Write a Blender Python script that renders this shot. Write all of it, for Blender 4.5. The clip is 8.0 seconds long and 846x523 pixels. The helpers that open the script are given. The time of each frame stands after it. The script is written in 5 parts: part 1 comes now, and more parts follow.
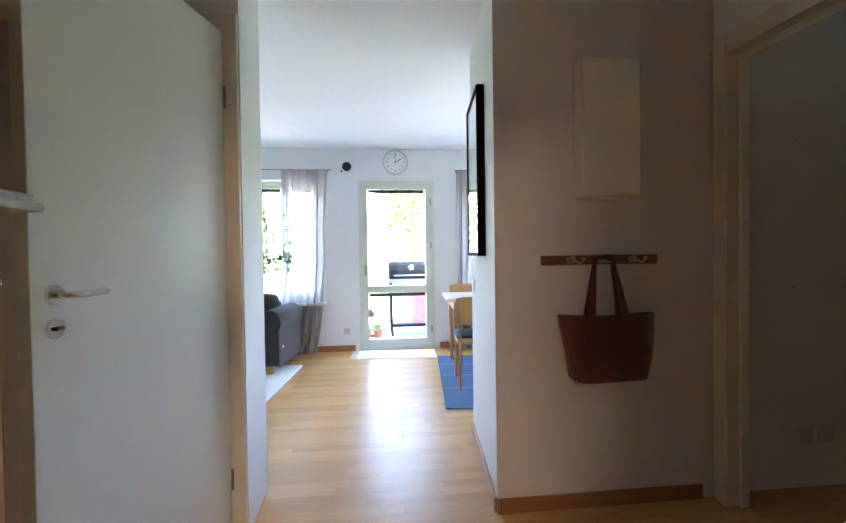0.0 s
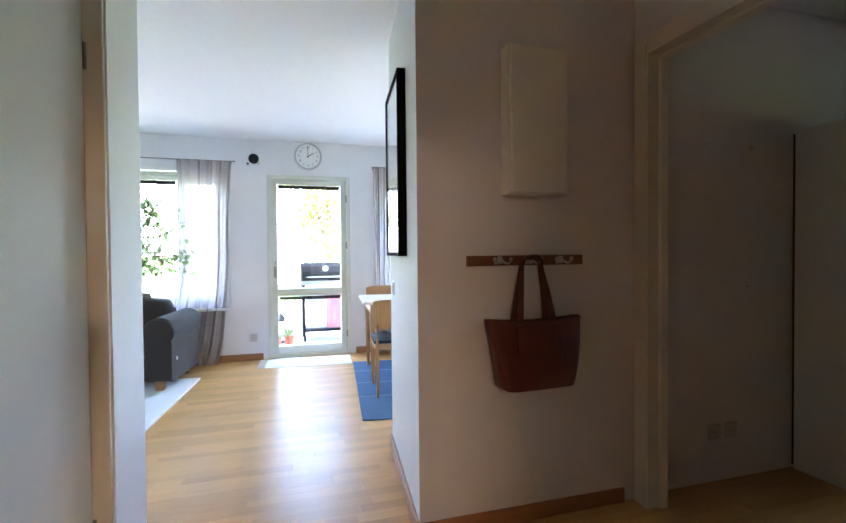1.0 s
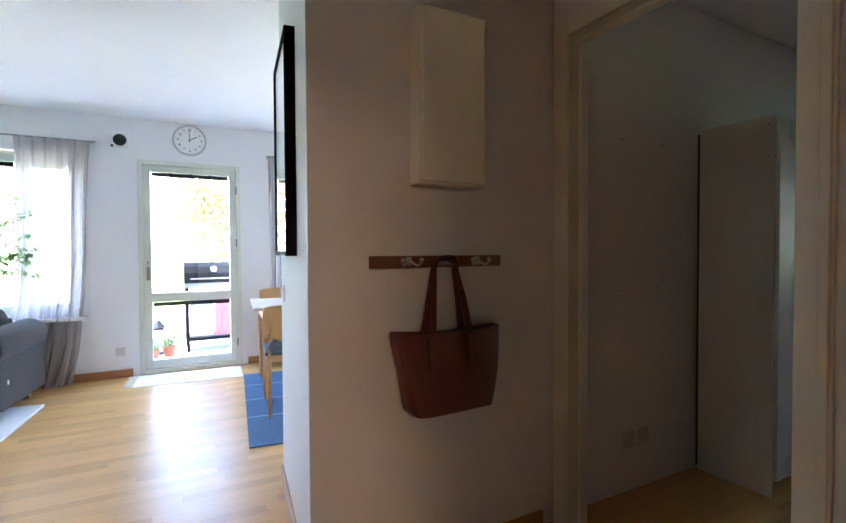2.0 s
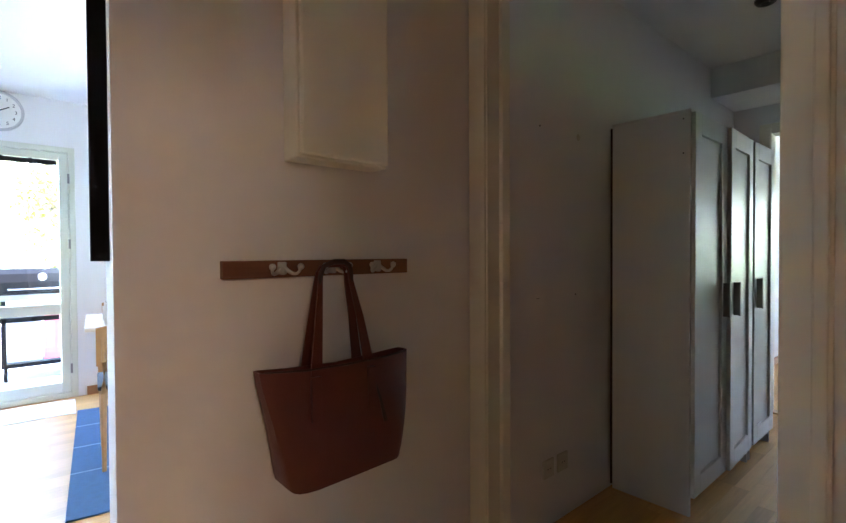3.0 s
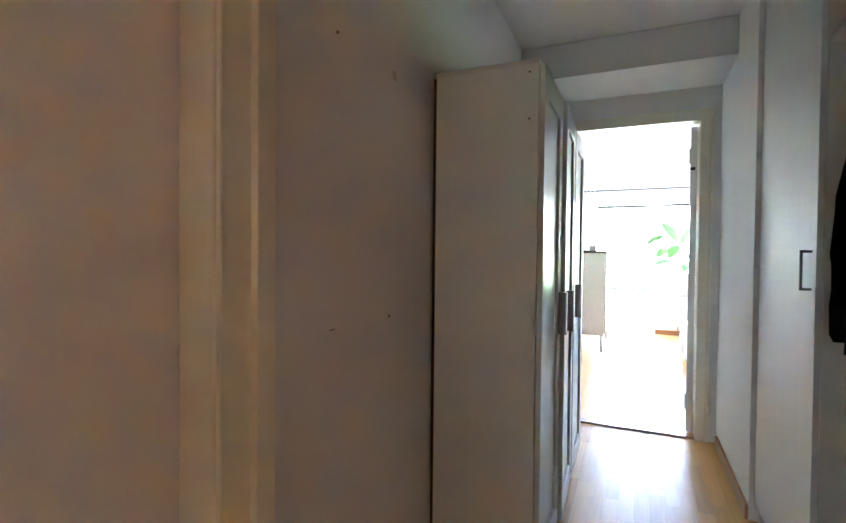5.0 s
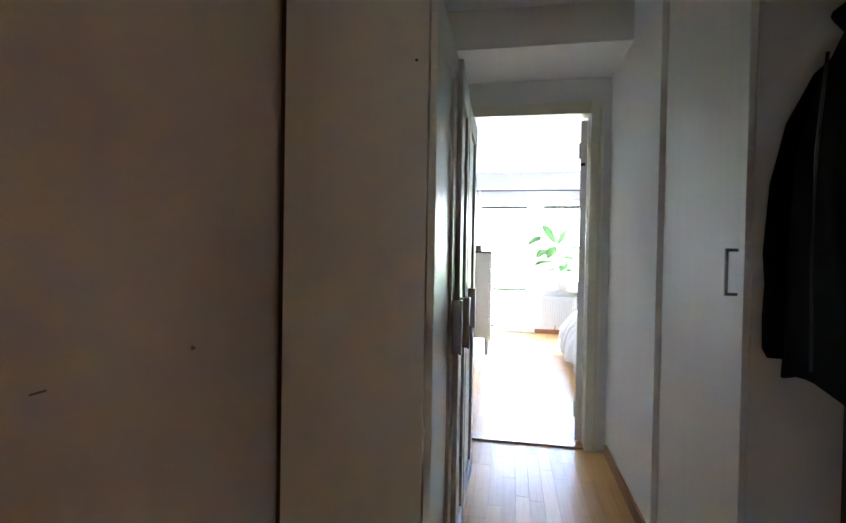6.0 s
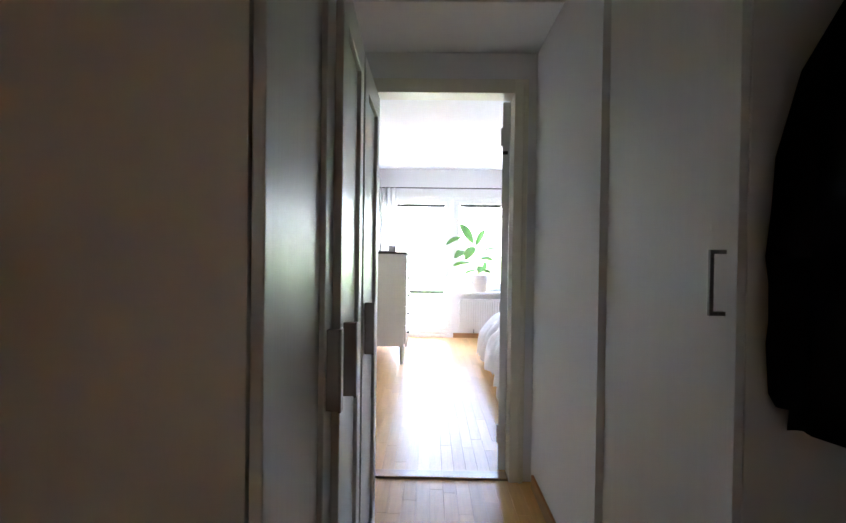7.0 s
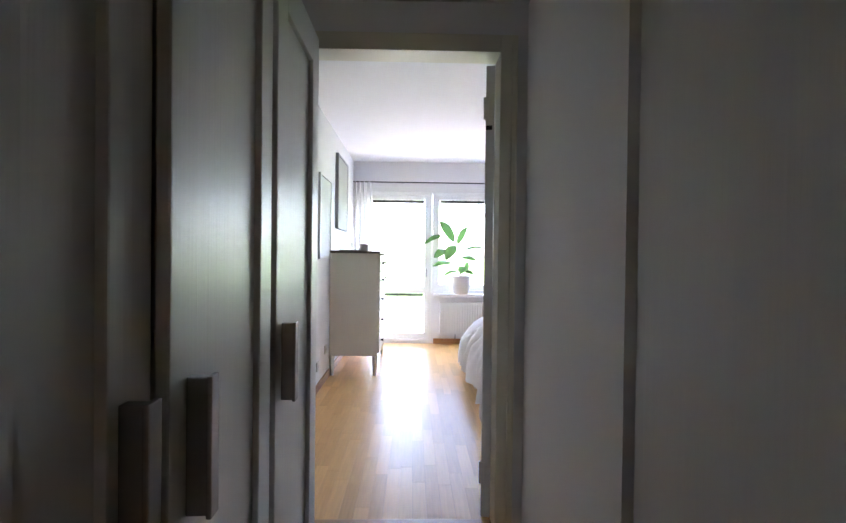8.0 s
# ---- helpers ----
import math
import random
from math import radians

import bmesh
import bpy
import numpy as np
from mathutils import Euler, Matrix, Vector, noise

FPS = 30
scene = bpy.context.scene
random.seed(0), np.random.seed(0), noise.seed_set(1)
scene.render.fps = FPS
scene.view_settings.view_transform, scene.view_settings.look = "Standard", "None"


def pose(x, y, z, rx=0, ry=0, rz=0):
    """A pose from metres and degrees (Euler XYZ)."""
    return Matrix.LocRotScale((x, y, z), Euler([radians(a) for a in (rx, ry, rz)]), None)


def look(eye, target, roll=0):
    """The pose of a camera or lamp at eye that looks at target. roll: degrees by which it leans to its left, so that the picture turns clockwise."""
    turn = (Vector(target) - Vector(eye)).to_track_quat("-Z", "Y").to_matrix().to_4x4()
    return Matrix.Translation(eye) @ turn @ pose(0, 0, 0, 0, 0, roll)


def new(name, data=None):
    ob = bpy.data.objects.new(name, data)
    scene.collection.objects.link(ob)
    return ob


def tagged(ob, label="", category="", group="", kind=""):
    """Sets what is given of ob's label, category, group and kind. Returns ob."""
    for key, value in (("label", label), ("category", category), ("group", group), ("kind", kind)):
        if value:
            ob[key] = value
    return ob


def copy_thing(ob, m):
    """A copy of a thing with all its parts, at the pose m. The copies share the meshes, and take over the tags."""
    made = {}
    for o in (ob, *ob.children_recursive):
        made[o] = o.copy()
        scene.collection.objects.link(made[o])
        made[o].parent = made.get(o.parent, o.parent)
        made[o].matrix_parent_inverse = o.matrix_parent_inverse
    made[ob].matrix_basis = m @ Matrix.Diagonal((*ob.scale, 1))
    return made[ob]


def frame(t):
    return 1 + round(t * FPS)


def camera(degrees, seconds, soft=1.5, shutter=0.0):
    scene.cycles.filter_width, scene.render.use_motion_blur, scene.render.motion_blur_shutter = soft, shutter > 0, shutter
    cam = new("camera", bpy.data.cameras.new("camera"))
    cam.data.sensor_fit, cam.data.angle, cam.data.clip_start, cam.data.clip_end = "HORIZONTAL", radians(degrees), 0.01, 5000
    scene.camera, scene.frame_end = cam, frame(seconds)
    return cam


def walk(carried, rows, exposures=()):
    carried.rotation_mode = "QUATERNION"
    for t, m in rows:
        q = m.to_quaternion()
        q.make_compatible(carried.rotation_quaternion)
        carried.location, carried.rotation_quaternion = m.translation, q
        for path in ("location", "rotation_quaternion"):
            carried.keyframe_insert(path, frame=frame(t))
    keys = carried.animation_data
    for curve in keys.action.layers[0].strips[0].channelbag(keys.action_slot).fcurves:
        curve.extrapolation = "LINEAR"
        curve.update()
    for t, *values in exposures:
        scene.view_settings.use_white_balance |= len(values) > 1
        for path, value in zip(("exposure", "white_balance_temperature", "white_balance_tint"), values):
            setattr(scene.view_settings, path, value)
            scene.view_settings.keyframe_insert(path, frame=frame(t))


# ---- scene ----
cam = camera(83.6, 8.0)
PATH = [
    (0, (-0.624, -2.117, 1.214), (-0.396, -0.13, 1.175), -0.8),
    (0.5, (-0.61, -1.998, 1.214), (-0.221, -0.037, 1.174), -0.7),
    (1, (-0.592, -1.89, 1.206), (-0.018, 0.026, 1.168), -0.5),
    (1.5, (-0.534, -1.747, 1.204), (0.202, 0.112, 1.167), -0.3),
    (1.7, (-0.5, -1.688, 1.205), (0.309, 0.141, 1.167), -0.3),
    (2.8, (-0.272, -1.243, 1.216), (0.985, 0.312, 1.169), -0.2),
    (3, (-0.21, -1.183, 1.206), (1.1, 0.327, 1.172), -0.3),
    (3.5, (-0.071, -1.039, 1.213), (1.371, 0.346, 1.182), -0.1),
    (4, (0.106, -0.863, 1.213), (1.692, 0.355, 1.182), 0.1),
    (4.5, (0.284, -0.746, 1.205), (1.995, 0.289, 1.176), 0.2),
    (4.7, (0.37, -0.711, 1.204), (2.129, 0.24, 1.171), 0.4),
    (5.8, (0.89, -0.571, 1.2), (2.837, -0.114, 1.169), 0.8),
    (6, (0.987, -0.561, 1.193), (2.953, -0.197, 1.164), 1.0),
    (6.5, (1.238, -0.568, 1.204), (3.231, -0.401, 1.176), 0.6),
    (7, (1.501, -0.593, 1.204), (3.501, -0.563, 1.182), 0.8),
    (7.5, (1.728, -0.625, 1.201), (3.727, -0.655, 1.18), 0.7),
    (7.8, (1.901, -0.65, 1.2), (3.901, -0.691, 1.18), 0.7),
    (8, (2.003, -0.668, 1.198), (4.003, -0.708, 1.178), 0.7),
]
walk(cam, [(t, look(eye, target, roll)) for t, eye, target, roll in PATH], [(0, 6.25, 6320, 16), (1.7, 6.22, 6400, 16), (3, 6.65, 6150, 15), (3.5, 7.2, 6050, 14), (4.5, 7.9, 6050, 16), (6, 7.15, 6150, 19), (7, 6.65, 6400, 22), (8, 6.1, 6450, 24)])

# ---------------- light ----------------
world = bpy.data.worlds.new("world")
scene.world = world
world.use_nodes = True
wn = world.node_tree.nodes
sky = wn.new("ShaderNodeTexSky")
sky.sky_type = "NISHITA"
sky.sun_disc = False
sky.sun_elevation = radians(48)
sky.sun_rotation = radians(200)
sky.dust_density = 3.0
sky.air_density = 0.8
wn["Background"].inputs["Strength"].default_value = 0.15
world.node_tree.links.new(sky.outputs["Color"], wn["Background"].inputs["Color"])

sun = new("sun", bpy.data.lights.new("sun", "SUN"))
sun.data.energy = 2.0
sun.data.angle = radians(12)
sun.data.color = (1.0, 0.95, 0.88)
sun.matrix_world = look((0, 0, 10), (0.34 * 6, 0.94 * 6, 10 - 6.7))


# unseen lamp, assumed for the warm light that reaches the hall wall
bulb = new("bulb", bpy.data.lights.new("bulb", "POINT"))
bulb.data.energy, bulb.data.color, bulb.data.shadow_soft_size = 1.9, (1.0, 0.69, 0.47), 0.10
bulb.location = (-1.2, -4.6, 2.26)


# ---------------- materials ----------------
def mat(name, color, rough=0.5, metal=0.0, var=0.12, scale=8.0, bump=0.1, bscale=120.0, dark=None, coat=0.0,
        stretch=(1, 1, 1), spec=0.5, sheen=0.0, island=0.0, rvar=0.06):
    m = bpy.data.materials.new(name)
    m.use_nodes = True
    nt = m.node_tree
    N, L = nt.nodes, nt.links
    b = N["Principled BSDF"]
    b.inputs["Roughness"].default_value = rough
    b.inputs["Metallic"].default_value = metal
    b.inputs["Coat Weight"].default_value = coat
    b.inputs["Coat Roughness"].default_value = 0.15
    b.inputs["Specular IOR Level"].default_value = spec
    b.inputs["Sheen Weight"].default_value = sheen
    tc = N.new("ShaderNodeTexCoord")
    mp = N.new("ShaderNodeMapping")
    mp.inputs["Scale"].default_value = stretch
    L.new(tc.outputs["Object"], mp.inputs["Vector"])
    n1 = N.new("ShaderNodeTexNoise")
    n1.inputs["Scale"].default_value = scale
    n1.inputs["Detail"].default_value = 6
    n2 = N.new("ShaderNodeTexNoise")
    n2.inputs["Scale"].default_value = bscale
    n2.inputs["Detail"].default_value = 3
    L.new(mp.outputs[0], n1.inputs["Vector"])
    L.new(mp.outputs[0], n2.inputs["Vector"])
    d = dark or tuple(c * (1 - 2 * var) for c in color)
    mx = N.new("ShaderNodeMix")
    mx.data_type = "RGBA"
    mx.inputs["A"].default_value = (*d, 1)
    mx.inputs["B"].default_value = (*[min(1, c * (1 + var * 0.4)) for c in color], 1)
    ad = N.new("ShaderNodeMath")
    ad.operation = "MULTIPLY_ADD"
    ad.inputs[1].default_value = 0.3
    L.new(n2.outputs["Fac"], ad.inputs[0])
    sc = N.new("ShaderNodeMath")
    sc.operation = "MULTIPLY"
    sc.inputs[1].default_value = 0.9
    L.new(n1.outputs["Fac"], sc.inputs[0])
    L.new(sc.outputs[0], ad.inputs[2])
    fac = ad.outputs[0]
    if island:
        rnd = N.new("ShaderNodeNewGeometry").outputs["Random Per Island"]
        oi = N.new("ShaderNodeObjectInfo").outputs["Random"]
        sm = N.new("ShaderNodeMath")
        sm.operation = "ADD"
        L.new(rnd, sm.inputs[0])
        L.new(oi, sm.inputs[1])
        fr = N.new("ShaderNodeMath")
        fr.operation = "FRACT"
        L.new(sm.outputs[0], fr.inputs[0])
        a2 = N.new("ShaderNodeMath")
        a2.operation = "MULTIPLY_ADD"
        a2.inputs[1].default_value = island
        L.new(fr.outputs[0], a2.inputs[0])
        a3 = N.new("ShaderNodeMath")
        a3.operation = "MULTIPLY"
        a3.inputs[1].default_value = 1 - island * 0.5
        L.new(fac, a3.inputs[0])
        L.new(a3.outputs[0], a2.inputs[2])
        off = N.new("ShaderNodeVectorMath")
        off.operation = "ADD"
        cmb = N.new("ShaderNodeCombineXYZ")
        tenth = N.new("ShaderNodeMath")
        tenth.operation = "MULTIPLY"
        tenth.inputs[1].default_value = 37.0
        L.new(fr.outputs[0], tenth.inputs[0])
        L.new(tenth.outputs[0], cmb.inputs[1])
        L.new(mp.outputs[0], off.inputs[0])
        L.new(cmb.outputs[0], off.inputs[1])
        L.new(off.outputs[0], n1.inputs["Vector"])
        fac = a2.outputs[0]
    L.new(fac, mx.inputs["Factor"])
    L.new(mx.outputs["Result"], b.inputs["Base Color"])
    rr = N.new("ShaderNodeMapRange")
    rr.inputs["To Min"].default_value = max(0.02, rough - rvar)
    rr.inputs["To Max"].default_value = min(1, rough + rvar)
    L.new(n1.outputs["Fac"], rr.inputs["Value"])
    L.new(rr.outputs[0], b.inputs["Roughness"])
    if bump:
        bp = N.new("ShaderNodeBump")
        bp.inputs["Strength"].default_value = bump
        bp.inputs["Distance"].default_value = 0.004
        L.new(n2.outputs["Fac"], bp.inputs["Height"])
        L.new(bp.outputs[0], b.inputs["Normal"])
    return m


def mixed_glass(name, gloss_tint=(1, 1, 1)):
    m = bpy.data.materials.new(name)
    m.use_nodes = True
    N, L = m.node_tree.nodes, m.node_tree.links
    N.remove(N["Principled BSDF"])
    tr, gl, mx, lw, pw, ma = (N.new("ShaderNode" + k) for k in ("BsdfTransparent", "BsdfGlossy", "MixShader", "LayerWeight", "Math", "Math"))
    tr.inputs["Color"].default_value = (0.95, 0.97, 0.96, 1)
    gl.inputs["Roughness"].default_value = 0.02
    gl.inputs["Color"].default_value = (*gloss_tint, 1)
    lw.inputs["Blend"].default_value = 0.5
    pw.operation, ma.operation = "POWER", "MULTIPLY_ADD"
    pw.inputs[1].default_value = 5.0
    ma.inputs[1].default_value, ma.inputs[2].default_value = 0.9, 0.04
    L.new(lw.outputs["Facing"], pw.inputs[0])
    L.new(pw.outputs[0], ma.inputs[0])
    L.new(ma.outputs[0], mx.inputs[0])
    L.new(tr.outputs[0], mx.inputs[1])
    L.new(gl.outputs[0], mx.inputs[2])
    L.new(mx.outputs[0], N["Material Output"].inputs["Surface"])
    return m


def sheer(name, color, clear, matt=0.5):
    m = bpy.data.materials.new(name)
    m.use_nodes = True
    N, L = m.node_tree.nodes, m.node_tree.links
    N.remove(N["Principled BSDF"])
    tr, tl, df, m1, m2, wv, tc = (N.new("ShaderNode" + k) for k in
                                  ("BsdfTransparent", "BsdfTranslucent", "BsdfDiffuse", "MixShader", "MixShader", "TexNoise", "TexCoord"))
    wv.inputs["Scale"].default_value = 90
    L.new(tc.outputs["Object"], wv.inputs["Vector"])
    cr = N.new("ShaderNodeMix")
    cr.data_type = "RGBA"
    cr.inputs["A"].default_value = (*[c * 0.85 for c in color], 1)
    cr.inputs["B"].default_value = (*color, 1)
    L.new(wv.outputs["Fac"], cr.inputs["Factor"])
    L.new(cr.outputs["Result"], tl.inputs["Color"])
    L.new(cr.outputs["Result"], df.inputs["Color"])
    m1.inputs[0].default_value = matt
    m2.inputs[0].default_value = clear
    L.new(tl.outputs[0], m1.inputs[1])
    L.new(df.outputs[0], m1.inputs[2])
    L.new(m1.outputs[0], m2.inputs[1])
    L.new(tr.outputs[0], m2.inputs[2])
    L.new(m2.outputs[0], N["Material Output"].inputs["Surface"])
    return m


WALL = mat("wall_paint", (0.80, 0.79, 0.79), 0.75, var=0.02, scale=2.0, bump=0.12, bscale=160)
# niche wall colour darkened to cut bounce onto the corridor wall
NICHE = mat("dark_grey_niche", (0.085, 0.085, 0.093), 0.8, var=0.04, scale=2.0, bump=0.1)
# unseen room round the bulb, dark brown to swallow its bounced light
LAMPROOM = mat("bounce_cut_brown", (0.26, 0.21, 0.17), 0.8, var=0.04, scale=2.0, bump=0.1)
# unseen hall walls, coloured dark so the hall gets less bounced light
TAUPE = mat("bounce_cut_taupe", (0.27, 0.24, 0.22), 0.8, var=0.04, scale=2.0, bump=0.1)
CEIL = mat("ceiling_paint", (0.84, 0.84, 0.85), 0.85, var=0.015, scale=2.0, bump=0.1, bscale=140)
TRIM = mat("cream_trim", (0.76, 0.72, 0.60), 0.36, var=0.02, scale=5, bump=0.05, stretch=(1, 1, 0.3))
WHITE = mat("white_lacquer", (0.78, 0.78, 0.76), 0.35, var=0.03, scale=4, bump=0.04)
FRAMEB = mat("white_window_paint", (0.84, 0.84, 0.82), 0.35, var=0.03, scale=6, bump=0.04)
FRAMEW = mat("window_paint", (0.68, 0.69, 0.58), 0.35, var=0.04, scale=6, bump=0.04)
DOORG = mat("grey_white_door", (0.74, 0.74, 0.71), 0.30, var=0.006, scale=1.5, bump=0.0, rvar=0.0)
WARD = mat("wardrobe_white", (0.74, 0.72, 0.68), 0.42, var=0.04, scale=4, bump=0.05, stretch=(2, 2, 0.2))
WARDD = mat("wardrobe_door", (0.70, 0.70, 0.68), 0.40, var=0.04, scale=9, bump=0.18, bscale=38, stretch=(3, 3, 0.06), rvar=0.03)
OAK = mat("oak_parquet", (0.68, 0.385, 0.145), 0.35, var=0.2, scale=9, bump=0.06, bscale=90, stretch=(0.5, 8, 1),
          coat=0.0, spec=0.2, island=0.5, dark=(0.43, 0.225, 0.075))
OAKDARK = mat("joint_shadow_wood", (0.30, 0.17, 0.07), 0.6, var=0.2, scale=10)
BASEW = mat("oak_skirting", (0.42, 0.19, 0.07), 0.4, var=0.18, scale=6, stretch=(1, 1, 8))
CHAIRW = mat("honey_wood", (0.50, 0.27, 0.10), 0.35, var=0.18, scale=7, stretch=(6, 6, 0.6), coat=0.15)
LEDGEW = mat("beige_moulding", (0.42, 0.35, 0.29), 0.5, var=0.1, scale=6, stretch=(0.6, 6, 1))
TABLEW = mat("pale_tabletop", (0.72, 0.62, 0.50), 0.3, var=0.08, scale=6, stretch=(0.6, 6, 1))
RAILW = mat("brown_rail_wood", (0.20, 0.075, 0.03), 0.5, var=0.25, scale=10, stretch=(0.8, 8, 8))
LEATHER = mat("cognac_leather", (0.130, 0.020, 0.009), 0.42, var=0.2, scale=9, bump=0.35, bscale=260)
LEATHERD = mat("dark_leather_edge", (0.05, 0.015, 0.008), 0.5, var=0.2)
CHROME = mat("chrome", (0.75, 0.75, 0.76), 0.14, 1.0, var=0.03, bump=0.0)
STEEL = mat("brushed_metal", (0.30, 0.29, 0.28), 0.34, 1.0, var=0.06, scale=30, bump=0.03)
BLACK = mat("black_lacquer", (0.012, 0.012, 0.013), 0.35, var=0.2, bump=0.03)
BLACKM = mat("black_matt", (0.02, 0.02, 0.022), 0.7, var=0.2)
JACKET = mat("black_cloth", (0.0035, 0.0035, 0.004), 0.95, var=0.3, bump=0.3, bscale=200, spec=0.04)
GRILLB = mat("sooty_enamel", (0.006, 0.006, 0.007), 0.75, var=0.2, bump=0.05, spec=0.08)
BLINDM = mat("dark_blind", (0.03, 0.03, 0.035), 0.8, var=0.1, spec=0.1)
SOFA = mat("charcoal_fabric", (0.046, 0.035, 0.032), 0.92, var=0.2, scale=30, bump=0.5, bscale=420, sheen=0.12)
CREAM = mat("cream_enamel", (0.85, 0.82, 0.71), 0.45, var=0.03, scale=4, bump=0.04)
DRESS = mat("ivory_dresser", (0.62, 0.57, 0.48), 0.5, var=0.05, scale=5, bump=0.05, stretch=(1, 1, 0.2))
DRESST = mat("dark_top_wood", (0.06, 0.035, 0.025), 0.35, var=0.2, stretch=(1, 6, 1))
RUGW = mat("white_rug_wool", (0.88, 0.87, 0.85), 0.95, var=0.05, scale=40, bump=0.4, bscale=300)
RAG = mat("white_rag_cotton", (0.93, 0.93, 0.92), 0.95, var=0.04, scale=30, bump=0.5, bscale=220)
RUGB = mat("blue_rug_weave", (0.06, 0.135, 0.26), 0.95, var=0.18, scale=35, bump=0.6, bscale=300)
RUGBL = mat("pale_rug_line", (0.25, 0.36, 0.52), 0.95, var=0.1)
BLANKET = mat("cream_throw", (0.74, 0.70, 0.63), 0.95, var=0.08, scale=25, bump=0.6, bscale=250)
DUVET = mat("pale_duvet", (0.78, 0.74, 0.73), 0.9, var=0.05, scale=6, bump=0.25, bscale=60)
LEAF = mat("rubber_leaf", (0.055, 0.13, 0.042), 0.3, var=0.2, scale=6, bump=0.05, island=0.5)
LEAF2 = mat("fig_leaf", (0.14, 0.22, 0.08), 0.4, var=0.25, scale=6, island=0.8)
STEM = mat("plant_stem", (0.20, 0.14, 0.07), 0.8, var=0.2)
POTM = mat("pale_ceramic", (0.62, 0.57, 0.52), 0.6, var=0.06, bump=0.15)
POTW = mat("white_ceramic", (0.80, 0.80, 0.80), 0.35, var=0.03)
TERRA = mat("terracotta", (0.45, 0.13, 0.07), 0.85, var=0.15, bump=0.3)
IVORY = mat("aged_plastic", (0.60, 0.58, 0.52), 0.4, var=0.03, bump=0.0)
ALU = mat("brushed_aluminium", (0.58, 0.58, 0.59), 0.38, 1.0, var=0.05, scale=30, bump=0.02)
PLASTIC = mat("white_plastic", (0.80, 0.80, 0.78), 0.4, var=0.02, bump=0.0)
CLOCKF = mat("clock_dial", (0.80, 0.80, 0.78), 0.5, var=0.01, bump=0.0)
PAPER = mat("pale_print", (0.62, 0.63, 0.62), 0.7, var=0.12, scale=3)
PAPERY = mat("yellow_green_sheet", (0.80, 0.76, 0.36), 0.7, var=0.22, scale=14)
PAPERL = mat("light_print", (0.86, 0.87, 0.88), 0.7, var=0.04, scale=3)
PAPERD = mat("grey_canvas", (0.36, 0.38, 0.37), 0.8, var=0.1, scale=4, bump=0.2)
GRILLR = mat("red_panel", (0.50, 0.10, 0.11), 0.45, var=0.1)
GRILLG = mat("grey_panel", (0.30, 0.31, 0.33), 0.4, 0.4, var=0.08)
# slab colour darkened so less daylight bounces to the bedroom ceiling
DECK = mat("bounce_cut_deck", (0.17, 0.165, 0.155), 0.9, var=0.12, scale=4, bump=0.3)
LAWN = mat("lawn", (0.09, 0.16, 0.035), 0.95, var=0.3, scale=3, bump=0.6, bscale=60)
PAVE = mat("pale_paving", (0.27, 0.265, 0.25), 0.9, var=0.12, scale=4, bump=0.3)
BARK = mat("bark", (0.12, 0.09, 0.065), 0.95, var=0.3, bump=0.6, bscale=40)
HARDB = mat("brown_hardboard", (0.085, 0.045, 0.028), 0.85, var=0.15, scale=20)
HOOKM = mat("pewter", (0.60, 0.585, 0.56), 0.33, 1.0, var=0.08, scale=30)
TREEL = mat("tree_leaf", (0.12, 0.125, 0.045), 0.6, var=0.3, island=0.9)
def let_light_through(m, color, share):
    N, L = m.node_tree.nodes, m.node_tree.links
    tl, mx = N.new("ShaderNodeBsdfTranslucent"), N.new("ShaderNodeMixShader")
    tl.inputs["Color"].default_value = (*color, 1)
    mx.inputs[0].default_value = share
    L.new(N["Principled BSDF"].outputs[0], mx.inputs[1])
    L.new(tl.outputs[0], mx.inputs[2])
    L.new(mx.outputs[0], N["Material Output"].inputs["Surface"])
    return m


let_light_through(LEAF, (0.07, 0.16, 0.04), 0.32)
let_light_through(LEAF2, (0.26, 0.36, 0.14), 0.5)
let_light_through(TREEL, (0.24, 0.25, 0.08), 0.5)
GLASS = mixed_glass("clear_glass")
CURT = sheer("sheer_linen", (0.56, 0.51, 0.50), 0.15)
CURTW = sheer("white_curtain", (0.95, 0.94, 0.94), 0.14, 0.3)


# ---------------- building helpers ----------------
def box(bm, a, b, bev=0.0, m=None):
    lo = Vector([min(p, q) for p, q in zip(a, b)])
    hi = Vector([max(p, q) for p, q in zip(a, b)])
    c, s = (lo + hi) / 2, hi - lo
    mm = Matrix.Translation(c) @ Matrix.Diagonal((*s, 1))
    vs = bmesh.ops.create_cube(bm, size=1, matrix=mm)["verts"]
    if bev:
        es = list({e for v in vs for e in v.link_edges})
        r = bmesh.ops.bevel(bm, geom=es, offset=min(bev, 0.45 * min(s)), segments=2, affect="EDGES", profile=0.6)
        vs = list({v for f in r["faces"] for v in f.verts} | {v for v in vs if v.is_valid})
    if m is not None:
        seen = {v for v in vs}
        grow = list(seen)
        while grow:
            v = grow.pop()
            for e in v.link_edges:
                w = e.other_vert(v)
                if w not in seen:
                    seen.add(w)
                    grow.append(w)
        bmesh.ops.transform(bm, matrix=m, verts=list(seen))
    return bm


def boxes(*list_of, bev=0.003):
    bm = bmesh.new()
    for a, b in list_of:
        box(bm, a, b, bev)
    return bm


